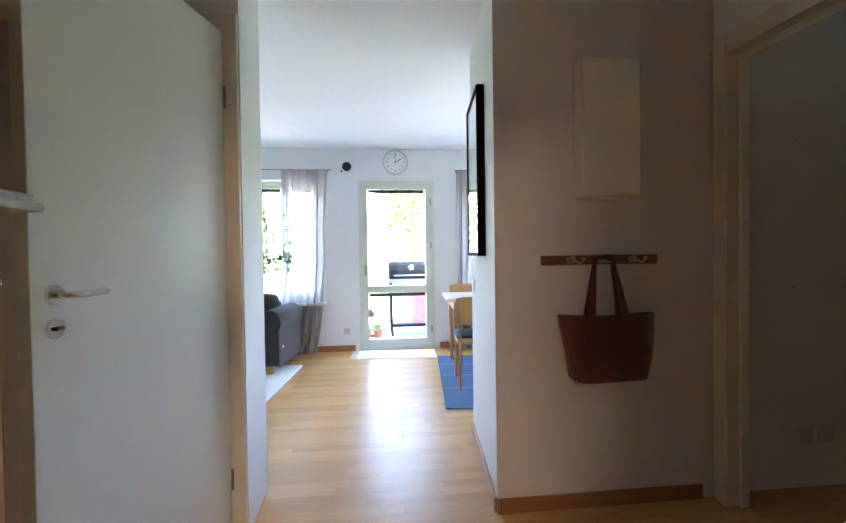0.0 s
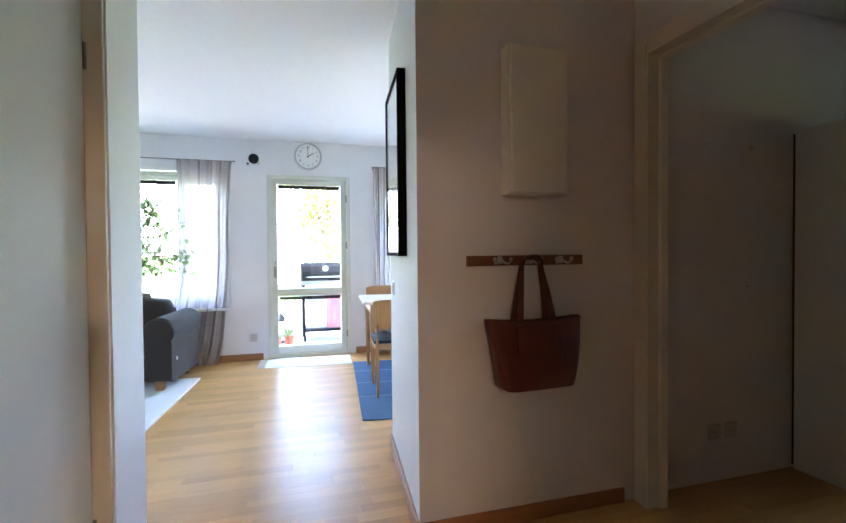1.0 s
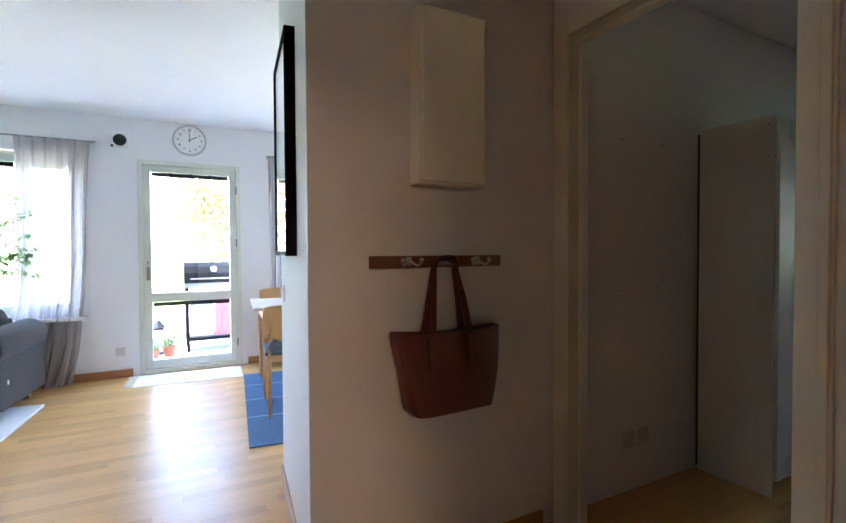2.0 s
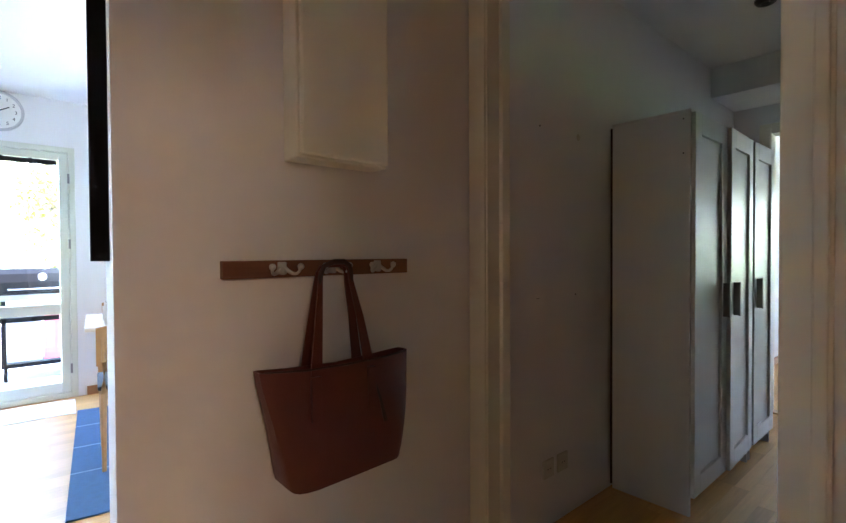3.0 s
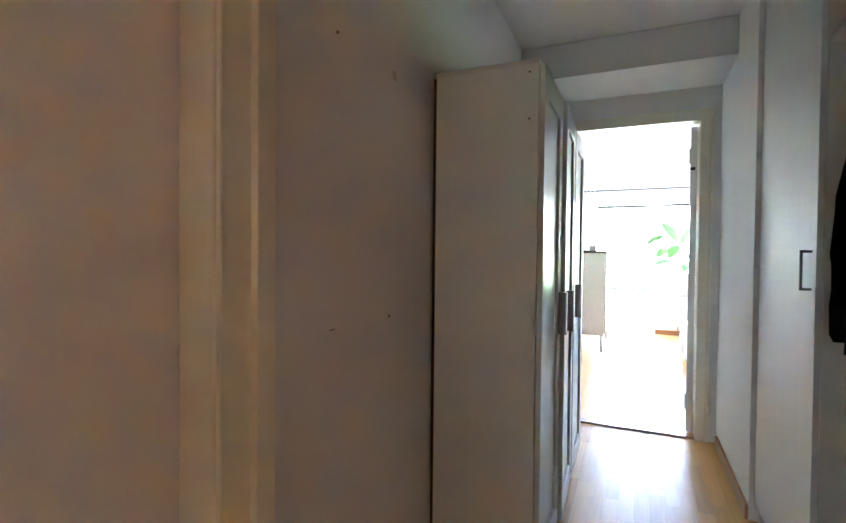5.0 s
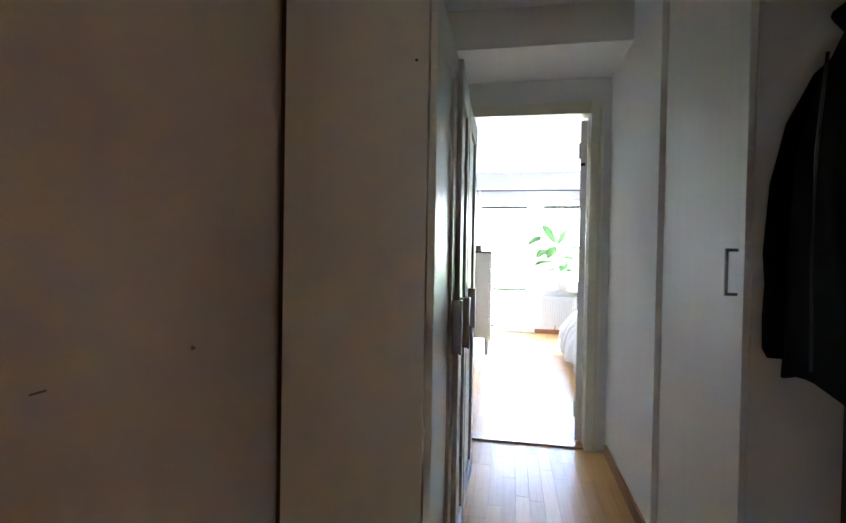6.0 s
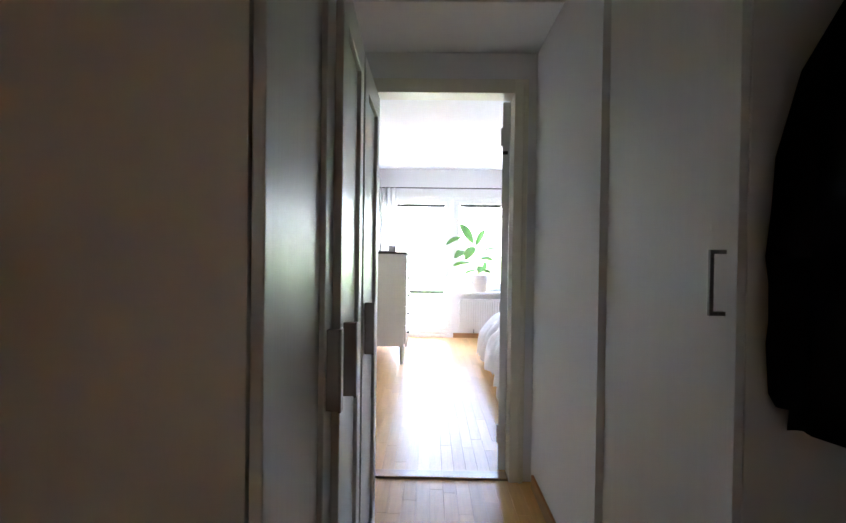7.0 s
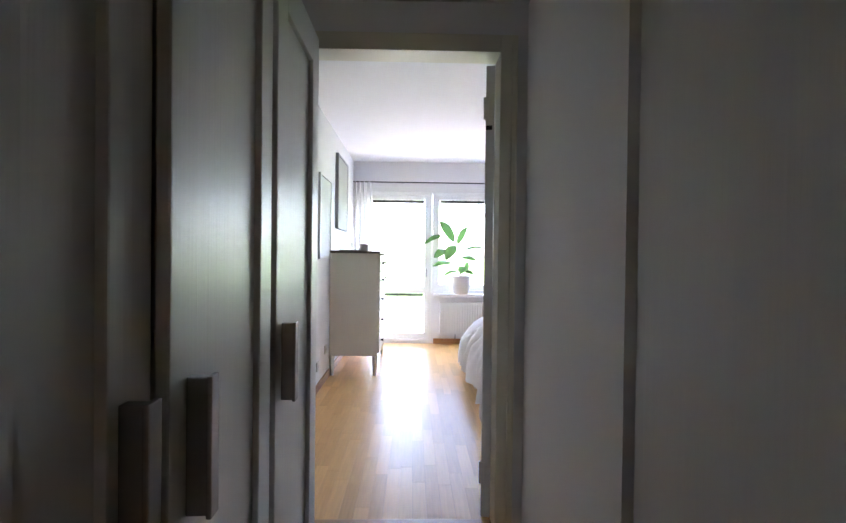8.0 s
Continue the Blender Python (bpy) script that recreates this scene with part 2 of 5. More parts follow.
def rod(bm, p, q, r0, r1=None, seg=12):
    p, q = Vector(p), Vector(q)
    r1 = r0 if r1 is None else r1
    d = q - p
    m = Matrix.Translation((p + q) / 2) @ d.to_track_quat("Z", "Y").to_matrix().to_4x4()
    bmesh.ops.create_cone(bm, cap_ends=True, segments=seg, radius1=r0, radius2=r1, depth=d.length, matrix=m)
    return bm


def tube(bm, pts, r, seg=8):
    """A round tube along points; r may be one radius or one for each point."""
    pts = [Vector(p) for p in pts]
    rings = []
    for i, p in enumerate(pts):
        d = (pts[min(i + 1, len(pts) - 1)] - pts[max(i - 1, 0)]).normalized()
        q = d.to_track_quat("Z", "Y").to_matrix()
        rr = r[i] if isinstance(r, (list, tuple)) else r
        rings.append([bm.verts.new(p + q @ Vector((rr * math.cos(2 * math.pi * k / seg), rr * math.sin(2 * math.pi * k / seg), 0))) for k in range(seg)])
    for a, b in zip(rings, rings[1:]):
        for k in range(seg):
            bm.faces.new((a[k], a[(k + 1) % seg], b[(k + 1) % seg], b[k]))
    bm.faces.new(rings[0][::-1])
    bm.faces.new(rings[-1])
    return bm


def lathe(bm, profile, seg=28, c=(0, 0, 0)):
    rings = [[bm.verts.new((c[0] + r * math.cos(2 * math.pi * k / seg), c[1] + r * math.sin(2 * math.pi * k / seg), c[2] + z)) for k in range(seg)]
             for r, z in profile]
    for a, b in zip(rings, rings[1:]):
        for k in range(seg):
            bm.faces.new((a[k], a[(k + 1) % seg], b[(k + 1) % seg], b[k]))
    return bm


def part(name, bm, material, parent=None, label="", smooth=False):
    me = bpy.data.meshes.new(name)
    bmesh.ops.recalc_face_normals(bm, faces=bm.faces)
    bm.to_mesh(me)
    bm.free()
    me.materials.append(material)
    if smooth:
        me.polygons.foreach_set("use_smooth", [True] * len(me.polygons))
        me.set_sharp_from_angle(angle=radians(40))
    ob = new(name, me)
    if parent:
        ob.parent = parent
    if label:
        ob["label"] = label
    return ob


def thing(name, label, category, at=(0, 0, 0), rz=0, group=""):
    e = new(name)
    e.empty_display_size = 0.1
    e.matrix_basis = pose(*at, 0, 0, rz)
    return tagged(e, label, category, group)


def structure(name, bm, material, label, smooth=False, category=""):
    return tagged(part(name, bm, material, None, label, smooth), kind="structure", category=category)


def wall_mesh(axis, plane, thick, span, zs, holes=()):
    """A wall along x ('x') or y ('y'), its face at plane, thick behind it, with openings (a0, a1, z0, z1)."""
    A = sorted({*span, *[h[0] for h in holes], *[h[1] for h in holes]})
    Z = sorted({*zs, *[h[2] for h in holes], *[h[3] for h in holes]})
    bm = bmesh.new()
    pt = (lambda a, z: (a, plane, z)) if axis == "x" else (lambda a, z: (plane, a, z))
    V = {(i, j): bm.verts.new(pt(a, z)) for i, a in enumerate(A) for j, z in enumerate(Z)}
    for i in range(len(A) - 1):
        for j in range(len(Z) - 1):
            ca, cz = (A[i] + A[i + 1]) / 2, (Z[j] + Z[j + 1]) / 2
            if not any(h[0] < ca < h[1] and h[2] < cz < h[3] for h in holes):
                bm.faces.new((V[i, j], V[i + 1, j], V[i + 1, j + 1], V[i, j + 1]))
    for v in [v for v in bm.verts if not v.link_faces]:
        bm.verts.remove(v)
    r = bmesh.ops.extrude_face_region(bm, geom=bm.faces[:])
    d = (0, thick, 0) if axis == "x" else (thick, 0, 0)
    bmesh.ops.translate(bm, vec=d, verts=[v for v in r["geom"] if isinstance(v, bmesh.types.BMVert)])
    return bm


H = 2.5
LY = 3.80      # inside face of the living room's window wall
BX = 8.54      # inside face of the bedroom's window wall

# ---------------- the shell ----------------
structure("floor", boxes(((-4.6, -6.4, -0.12), (8.8, 4.05, -0.012)), bev=0), OAKDARK, "dark underlay of the wooden parquet floor")
structure("ceiling", boxes(((-4.6, -6.4, H), (8.8, 4.05, H + 0.15)), bev=0), CEIL, "smooth white painted ceiling")
structure("ceiling_soffit", boxes(((3.53, -1.15, 2.29), (4.04, 0.02, H - 0.002)), bev=0.004), CEIL, "lowered white ceiling box before the bedroom door")

structure("wall_hall_north", wall_mesh("x", 0.0, 0.12, (0.09, 1.14), (0, H)), WALL, "white painted hall wall with rail and bag")
def slanted_wall():
    """The passage wall, skewed by six degrees to the hall; it ends the hall wall."""
    bm = bmesh.new()
    foot = [bm.verts.new((x, y, 0)) for x, y in ((-0.05, 0.0), (0.09, 0.0), (0.20, 0.985), (0.06, 0.985))]
    r = bmesh.ops.extrude_face_region(bm, geom=[bm.faces.new(foot)])
    bmesh.ops.translate(bm, vec=(0, 0, H), verts=[v for v in r["geom"] if isinstance(v, bmesh.types.BMVert)])
    return bm
structure("wall_passage", slanted_wall(), WALL, "white painted side wall of the passage")
structure("wall_living_south", wall_mesh("x", 0.982, -0.14, (0.198, 3.3), (0, H)), WALL, "white painted living room back wall")
structure("wall_hall_west_end", wall_mesh("x", 0.0, 0.28, (-4.6, -1.16), (0, H), [(-2.12, -1.245, -1, 2.165)]), WALL, "white painted wall beside the passage")
structure("wall_living_north", wall_mesh("x", LY, 0.25, (-4.6, 3.3), (0, H),
          [(-0.74, 0.20, 0.0, 2.11), (-3.3, -1.2, 0.62, 2.13), (0.62, 2.4, 0.62, 2.13)]), WALL, "white painted window wall")
structure("wall_living_west", wall_mesh("y", -4.6, -0.2, (0.28, LY), (0, H)), WALL, "white painted living room wall")
structure("wall_living_east", wall_mesh("y", 3.3, 0.2, (0.41, LY), (0, H)), WALL, "white painted dining end wall")
structure("wall_hall_east", wall_mesh("y", 1.04, 0.10, (-3.2, 0.0), (0, H), [(-0.955, -0.065, -1, 2.14)]), WALL, "white wall with a cased opening")
structure("wall_corridor_north", wall_mesh("x", 0.02, 0.12, (1.14, 4.04), (0, H)), WALL, "white corridor wall with old screw marks")
structure("wall_corridor_south", wall_mesh("x", -1.15, -0.12, (3.07, 4.04), (0, H)), WALL, "white painted corridor wall")
structure("wall_niche", wall_mesh("x", -1.45, -0.1, (1.14, 2.44), (0, H)), NICHE, "dark grey coat niche wall, darkened to cut bounce")
# unseen wall added to stop daylight leaking in beside the closet
structure("wall_corridor_back", wall_mesh("x", -1.9, -0.12, (1.14, 4.04), (0, H)), WALL, "unseen white wall added behind the closet against stray daylight")
structure("wall_bedroom_west", wall_mesh("y", 4.04, 0.10, (-3.6, 0.17), (0, H), [(-1.05, -0.20, -1, 2.11)]), WALL, "white wall with the bedroom doorway")
structure("wall_bedroom_north", wall_mesh("x", 0.17, 0.15, (4.04, BX), (0, H)), WALL, "white bedroom wall with pictures")
structure("wall_bedroom_south", wall_mesh("x", -3.6, -0.15, (4.04, BX), (0, H)), WALL, "white painted bedroom wall")
structure("wall_bedroom_east", wall_mesh("y", BX, 0.25, (-3.6, 0.32), (0, H),
          [(-0.92, 0.03, 0.02, 2.09), (-2.7, -0.92, 0.70, 2.09)]), WALL, "white bedroom window wall")
# doorway assumed, sized so the bulb's light ends partway up the hall wall
structure("wall_hall_south", wall_mesh("x", -3.2, -0.12, (-2.4, 1.14), (0, H), [(-1.70, -0.74, -1, 2.08)]), TAUPE, "unseen hall wall with an assumed doorway, darkened to cut bounce")
structure("wall_hall_west", wall_mesh("y", -2.4, -0.12, (-3.32, 0.0), (0, H), [(-2.75, -1.6, -1, 2.08)]), TAUPE, "unseen hall wall, darkened to cut bounce")
structure("wall_bath_back", wall_mesh("x", 0.28, 0.1, (-4.6, -1.16), (0, H)), WALL, "white painted living room wall")
structure("wall_lamp_room_west", wall_mesh("y", -2.3, -0.1, (-6.4, -3.32), (0, H)), LAMPROOM, "unseen brown wall round the lamp, darkened to cut bounce")
structure("wall_study_west", wall_mesh("y", -4.6, -0.2, (-3.5, 0.0), (0, H)), WALL, "white painted side room wall")
structure("wall_study_south", wall_mesh("x", -3.4, -0.1, (-4.6, -2.52), (0, H)), WALL, "white painted side room wall")
structure("wall_lamp_room_east", wall_mesh("y", 1.0, 0.14, (-6.4, -3.32), (0, H)), LAMPROOM, "unseen brown wall round the lamp, darkened to cut bounce")
structure("wall_lamp_room_south", wall_mesh("x", -6.3, -0.1, (-2.3, 1.0), (0, H)), LAMPROOM, "unseen brown wall round the lamp, darkened to cut bounce")

# skirting
def skirting(name, a, b):
    structure(name, boxes((a, b), bev=0.004), BASEW, "low oak skirting board", category="baseboard")

skirting("baseboard_living_1", (-4.6, LY - 0.014, 0), (-0.80, LY, 0.075))
skirting("baseboard_living_2", (0.26, LY - 0.014, 0), (3.3, LY, 0.075))
skirting("baseboard_passage", (-0.014, 0.002, 0), (0.0, 0.99, 0.075))
bpy.data.objects["baseboard_passage"].matrix_basis = pose(-0.05, 0.0, 0, 0, 0, -6.37)
skirting("baseboard_corridor", (3.07, -1.15, 0), (3.97, -1.136, 0.07))
skirting("baseboard_bed_1", (4.14, 0.156, 0), (BX, 0.17, 0.07))
skirting("baseboard_bed_2", (BX - 0.014, -3.6, 0), (BX, -0.95, 0.07))
skirting("baseboard_hall", (-0.05, -0.014, 0), (0.97, 0.0, 0.07))


# ---------------- doorways ----------------
def casing_y(name, plane, out, y0, y1, top, w, label):
    """Casing round an opening in a wall along y; out: +1 or -1, the side on which it lies."""
    o = thing(name, label, "door casing")
    o["kind"] = "structure"
    t = 0.016 * out
    for n, a, b in (("jamb_casing", (plane, y0 - w, 0), (plane + t, y0, top + w)), ("jamb_casing", (plane, y1, 0), (plane + t, y1 + w, top + w)),
                    ("head_casing", (plane, y0, top), (plane + t, y1, top + w))):
        bm = boxes((a, b), bev=0.004)
        d = Vector(b) - Vector(a)
        if n == "jamb_casing":
            ym = (a[1] + b[1]) / 2
            box(bm, (plane, ym - w * 0.42, 0.0), (plane + t * 1.5, ym - w * 0.12, top + w * 0.5), 0.004)
        part(n, bm, TRIM, o)
    return o


casing_y("door_casing_hall", 1.04, -1, -0.92, -0.10, 2.105, 0.088, "cream painted casing round the corridor opening")
fr = thing("door_frame_hall", "cream painted frame lining the corridor opening", "door frame")
fr["kind"] = "structure"
part("jamb", boxes(((1.026, -0.10, 0), (1.142, -0.065, 2.105)), ((1.085, -0.115, 0), (1.128, -0.10, 2.09))), TRIM, fr)
part("jamb", boxes(((1.026, -0.955, 0), (1.142, -0.92, 2.105)), ((1.085, -0.92, 0), (1.128, -0.905, 2.09))), TRIM, fr)
part("head", boxes(((1.026, -0.955, 2.105), (1.142, -0.065, 2.14)), ((1.085, -0.905, 2.09), (1.128, -0.115, 2.105))), TRIM, fr)

casing_y("door_casing_bedroom", 4.04, -1, -1.03, -0.225, 2.075, 0.075, "cream painted casing round the bedroom doorway")
fr = thing("door_frame_bedroom", "cream painted frame of the bedroom doorway", "door frame")
fr["kind"] = "structure"
part("jamb", boxes(((4.03, -1.05, 0), (4.15, -1.03, 2.075))), TRIM, fr)
part("jamb", boxes(((4.03, -0.225, 0), (4.15, -0.20, 2.075))), TRIM, fr)
part("head", boxes(((4.03, -1.05, 2.075), (4.15, -0.20, 2.11))), TRIM, fr)
part("threshold", boxes(((4.045, -1.03, -0.012), (4.13, -0.225, 0.012)), bev=0.006), CHAIRW, fr, "worn wooden threshold")

# bedroom door, standing open against the inside
bd = thing("door_bedroom", "white bedroom door standing wide open", "door", (4.146, -0.987, 0), -14)
part("leaf", boxes(((0, -0.04, 0.015), (0.80, 0.0, 2.065)), bev=0.003), WHITE, bd)
for z in (1.87, 0.22):
    bm = boxes(((-0.006, -0.012, z - 0.045), (0.03, 0.003, z + 0.045)), bev=0.001)
    rod(bm, (-0.004, 0.004, z - 0.05), (-0.004, 0.004, z + 0.05), 0.006)
    part("hinge", bm, WHITE, bd)
part("strike_stop", boxes(((-0.002, -0.03, 1.775), (0.004, -0.002, 1.795)), bev=0.001), BLACK, bd)

# bathroom door, ajar into the hall
fr = thing("door_frame_bath", "cream frame and casing of the bathroom door", "door frame")
fr["kind"] = "structure"
part("jamb", boxes(((-1.245, -0.012, 0), (-1.228, 0.10, 2.165))), TRIM, fr)
part("jamb_casing", boxes(((-1.229, -0.018, 0), (-1.166, 0.0, 2.235))), TRIM, fr)
part("head_casing", boxes(((-2.18, -0.018, 2.165), (-1.229, 0.0, 2.235))), TRIM, fr)
part("jamb_casing", boxes(((-2.18, -0.018, 0), (-2.12, 0.0, 2.165))), TRIM, fr)
bt = thing("door_bath", "pale grey-white flush bathroom door, ajar, with chrome handle", "door", (-1.243, -0.016, 0), -105)
part("leaf", boxes(((0.002, -0.02, 0.012), (0.868, 0.02, 2.155)), bev=0.003), DOORG, bt)
for z in (1.88, 0.25):
    bm = rod(bmesh.new(), (-0.002, 0.024, z - 0.045), (-0.002, 0.024, z + 0.045), 0.006)
    part("hinge", bm, STEEL, bt)
bm = rod(bmesh.new(), (0.805, 0.02, 1.117), (0.805, 0.031, 1.117), 0.027, 0.025, 28)
hd = part("handle_rose", bm, CHROME, bt, "round chrome rose", True)
bm = tube(bmesh.new(), [(0.805, 0.03, 1.117), (0.805, 0.062, 1.117), (0.797, 0.072, 1.117), (0.765, 0.074, 1.116), (0.715, 0.074, 1.118), (0.695, 0.072, 1.120)],
          [0.009, 0.009, 0.010, 0.010, 0.010, 0.011], 12)
part("lever", bm, CHROME, hd, "chrome lever", True)
bm = rod(bmesh.new(), (0.805, 0.02, 1.030), (0.805, 0.03, 1.030), 0.027, 0.025, 28)
tl = part("lock_rose", bm, CHROME, bt, "round chrome lock plate", True)
part("thumbturn", boxes(((0.795, 0.03, 1.025), (0.815, 0.042, 1.035)), bev=0.003), BLACKM, tl)

# ---------------- windows and balcony doors ----------------
def casement(parent, face, fixed, a0, a1, z0, z1, w=0.05, depth=0.06, blind=True, mid=None, name="sash", paint=FRAMEW):
    """A glazed sash; face 'x': it lies along x at y = fixed, 'y': along y at x = fixed."""
    P = (lambda a, d, z: (a, fixed + d, z)) if face == "x" else (lambda a, d, z: (fixed + d, a, z))
    f = [(P(a0, 0, z0), P(a0 + w, depth, z1)), (P(a1 - w, 0, z0), P(a1, depth, z1)),
         (P(a0 + w, 0, z0), P(a1 - w, depth, z0 + w * 1.4)), (P(a0 + w, 0, z1 - w), P(a1 - w, depth, z1))]
    if mid:
        f.append((P(a0 + w, 0, mid - 0.045), P(a1 - w, depth, mid + 0.045)))
    s = part(name, boxes(*f, bev=0.006), paint, parent)
    cuts = [(z0 + w * 1.4, z1 - w)] if not mid else [(z0 + w * 1.4, mid - 0.045), (mid + 0.045, z1 - w)]
    for lo, hi in cuts:
        p = part("pane", boxes((P(a0 + w, depth * 0.5, lo), P(a1 - w, depth * 0.5 + 0.004, hi)), bev=0), GLASS, s)
        p.visible_shadow = False
        if blind:
            bm = bmesh.new()
            for k in range(4):
                box(bm, P(a0 + w + 0.01, depth * 0.1, hi - 0.012 - 0.010 * k), P(a1 - w - 0.01, depth * 0.45, hi - 0.004 - 0.010 * k), 0)
            for q in (0.25, 0.5, 0.75):
                a = a0 + w + (a1 - a0 - 2 * w) * q
                box(bm, P(a - 0.012, depth * 0.02, hi - 0.045), P(a + 0.012, depth * 0.1, hi), 0)
            part("blind", bm, BLINDM, s, "raised dark venetian blind")
    return s


# living room balcony door
dl = thing("balcony_door_living", "pale painted glazed balcony door with middle rail", "balcony door")
part("frame", boxes(((-0.74, LY - 0.012, 0.0), (-0.695, LY + 0.10, 2.11)), ((0.155, LY - 0.012, 0.0), (0.20, LY + 0.10, 2.11)),
                    ((-0.695, LY - 0.012, 2.065), (0.155, LY + 0.10, 2.11)), ((-0.695, LY - 0.005, 0.0), (0.155, LY + 0.12, 0.045)), bev=0.005), FRAMEW, dl)
casement(dl, "x", LY + 0.01, -0.6947, 0.1547, 0.0453, 2.0647, 0.065, 0.06, True, 0.755, "leaf")
bm = tube(bmesh.new(), [(-0.66, LY + 0.008, 1.00), (-0.66, LY - 0.03, 1.00), (-0.66, LY - 0.04, 1.03), (-0.66, LY - 0.04, 1.12)], 0.008)
box(bm, (-0.675, LY + 0.004, 0.93), (-0.645, LY + 0.012, 1.06), 0.003)
part("handle", bm, STEEL, dl, "metal lever handle", True)
for z in (0.25, 1.3, 1.85):
    part("hinge", rod(bmesh.new(), (0.155, LY - 0.014, z - 0.04), (0.155, LY - 0.014, z + 0.04), 0.008), STEEL, dl)

# living room windows
def window_x(name, a0, a1, z0, z1, cuts, label):
    o = thing(name, label, "window")
    o["kind"] = "structure"
    part("window_frame", boxes(((a0, LY + 0.03, z0), (a0 + 0.04, LY + 0.14, z1)), ((a1 - 0.04, LY + 0.03, z0), (a1, LY + 0.14, z1)),
                               ((a0 + 0.04, LY + 0.03, z1 - 0.04), (a1 - 0.04, LY + 0.14, z1)), ((a0 + 0.04, LY + 0.03, z0), (a1 - 0.04, LY + 0.14, z0 + 0.04)), bev=0.004), FRAMEW, o)
    ed = [a0 + 0.04, *cuts, a1 - 0.04]
    for p, q in zip(ed, ed[1:]):
        casement(o, "x", LY + 0.05, p + 0.0003, q - 0.0003, z0 + 0.0403, z1 - 0.0403, 0.055, 0.06)
    part("window_sill", boxes(((a0 - 0.05, LY - 0.14, z0 - 0.032), (a1 + 0.05, LY + 0.03, z0)), bev=0.006), WHITE, o)
    part("lintel_casing", boxes(((a0 - 0.06, LY - 0.014, z1), (a1 + 0.06, LY, z1 + 0.07)), ((a1, LY - 0.014, z0), (a1 + 0.06, LY, z1)), ((a0 - 0.06, LY - 0.014, z0), (a0, LY, z1)), bev=0.004), WHITE, o)
    return o


window_x("window_1", -3.3, -1.2, 0.62, 2.11, (-2.62, -1.62), "wide white-framed window with raised blinds")
window_x("window_2", 0.62, 2.4, 0.62, 2.11, (1.5,), "white-framed dining window with raised blinds")

# bedroom window and balcony door
db = thing("balcony_door_bedroom", "white glazed bedroom balcony door", "balcony door")
part("frame", boxes(((BX + 0.0, -0.92, 0.02), (BX + 0.12, -0.88, 2.09)), ((BX + 0.0, -0.01, 0.02), (BX + 0.12, 0.03, 2.09)),
                    ((BX + 0.0, -0.88, 2.04), (BX + 0.12, -0.01, 2.09)), ((BX - 0.012, -0.88, 0.02), (BX + 0.12, -0.01, 0.06)), bev=0.004), FRAMEB, db)
casement(db, "y", BX + 0.02, -0.8797, -0.0103, 0.0603, 2.0397, 0.06, 0.06, True, 0.735, "leaf", FRAMEB)
bm = tube(bmesh.new(), [(BX + 0.02, -0.845, 1.03), (BX - 0.03, -0.845, 1.03), (BX - 0.035, -0.845, 1.0), (BX - 0.035, -0.845, 0.92)], 0.008)
part("handle", bm, STEEL, db, "", True)
wb = thing("window_3", "white-framed bedroom window over a sill", "window")
wb["kind"] = "structure"
part("window_frame", boxes(((BX, -2.7, 0.70), (BX + 0.12, -2.66, 2.09)), ((BX, -0.965, 0.70), (BX + 0.12, -0.925, 2.09)),
                           ((BX, -2.66, 2.04), (BX + 0.12, -0.965, 2.09)), ((BX, -2.66, 0.70), (BX + 0.12, -0.965, 0.74)), bev=0.004), FRAMEB, wb)
casement(wb, "y", BX + 0.02, -1.8047, -0.9653, 0.7403, 2.0397, 0.055, 0.06, paint=FRAMEB)
casement(wb, "y", BX + 0.02, -2.6597, -1.8053, 0.7403, 2.0397, 0.055, 0.06, paint=FRAMEB)
part("window_sill", boxes(((BX - 0.17, -2.75, 0.665), (BX + 0.0, -0.95, 0.697)), bev=0.006), WHITE, wb)
part("lintel_casing", boxes(((BX - 0.014, -2.76, 2.09), (BX, 0.09, 2.15)), bev=0.004), WHITE, wb)

# ---------------- hall things ----------------
# coat rail with three double hooks
rl = thing("coat_rail", "narrow brown wooden coat rail with three metal hooks", "coat rail", (0.45, 0, 1.168))
part("board", boxes(((-0.283, -0.02, -0.022), (0.283, 0.0, 0.022)), bev=0.002), RAILW, rl)
for hx in (-0.135, 0.012, 0.165):
    bm = boxes(((hx - 0.012, -0.026, -0.014), (hx + 0.012, -0.02, 0.018)), ((hx - 0.007, -0.032, -0.015), (hx + 0.007, -0.024, 0.004)), bev=0.003)
    for s in (-1, 1):
        tube(bm, [(hx + s * (0.006 + 0.032 * math.sin(k * math.pi / 16)), -0.026 - 0.026 * k / 8, 0.002 - 0.017 * math.sin(k * math.pi / 8 * 0.98) + 0.004 * k / 8) for k in range(9)],
             [0.0060 - 0.0020 * min(1, k / 4) for k in range(9)], 8)
        bmesh.ops.create_icosphere(bm, subdivisions=2, radius=0.0088, matrix=Matrix.Translation((hx + 0.038 * s, -0.052, 0.006)))
    part("hook", bm, HOOKM, rl, "silvery double hook", True)

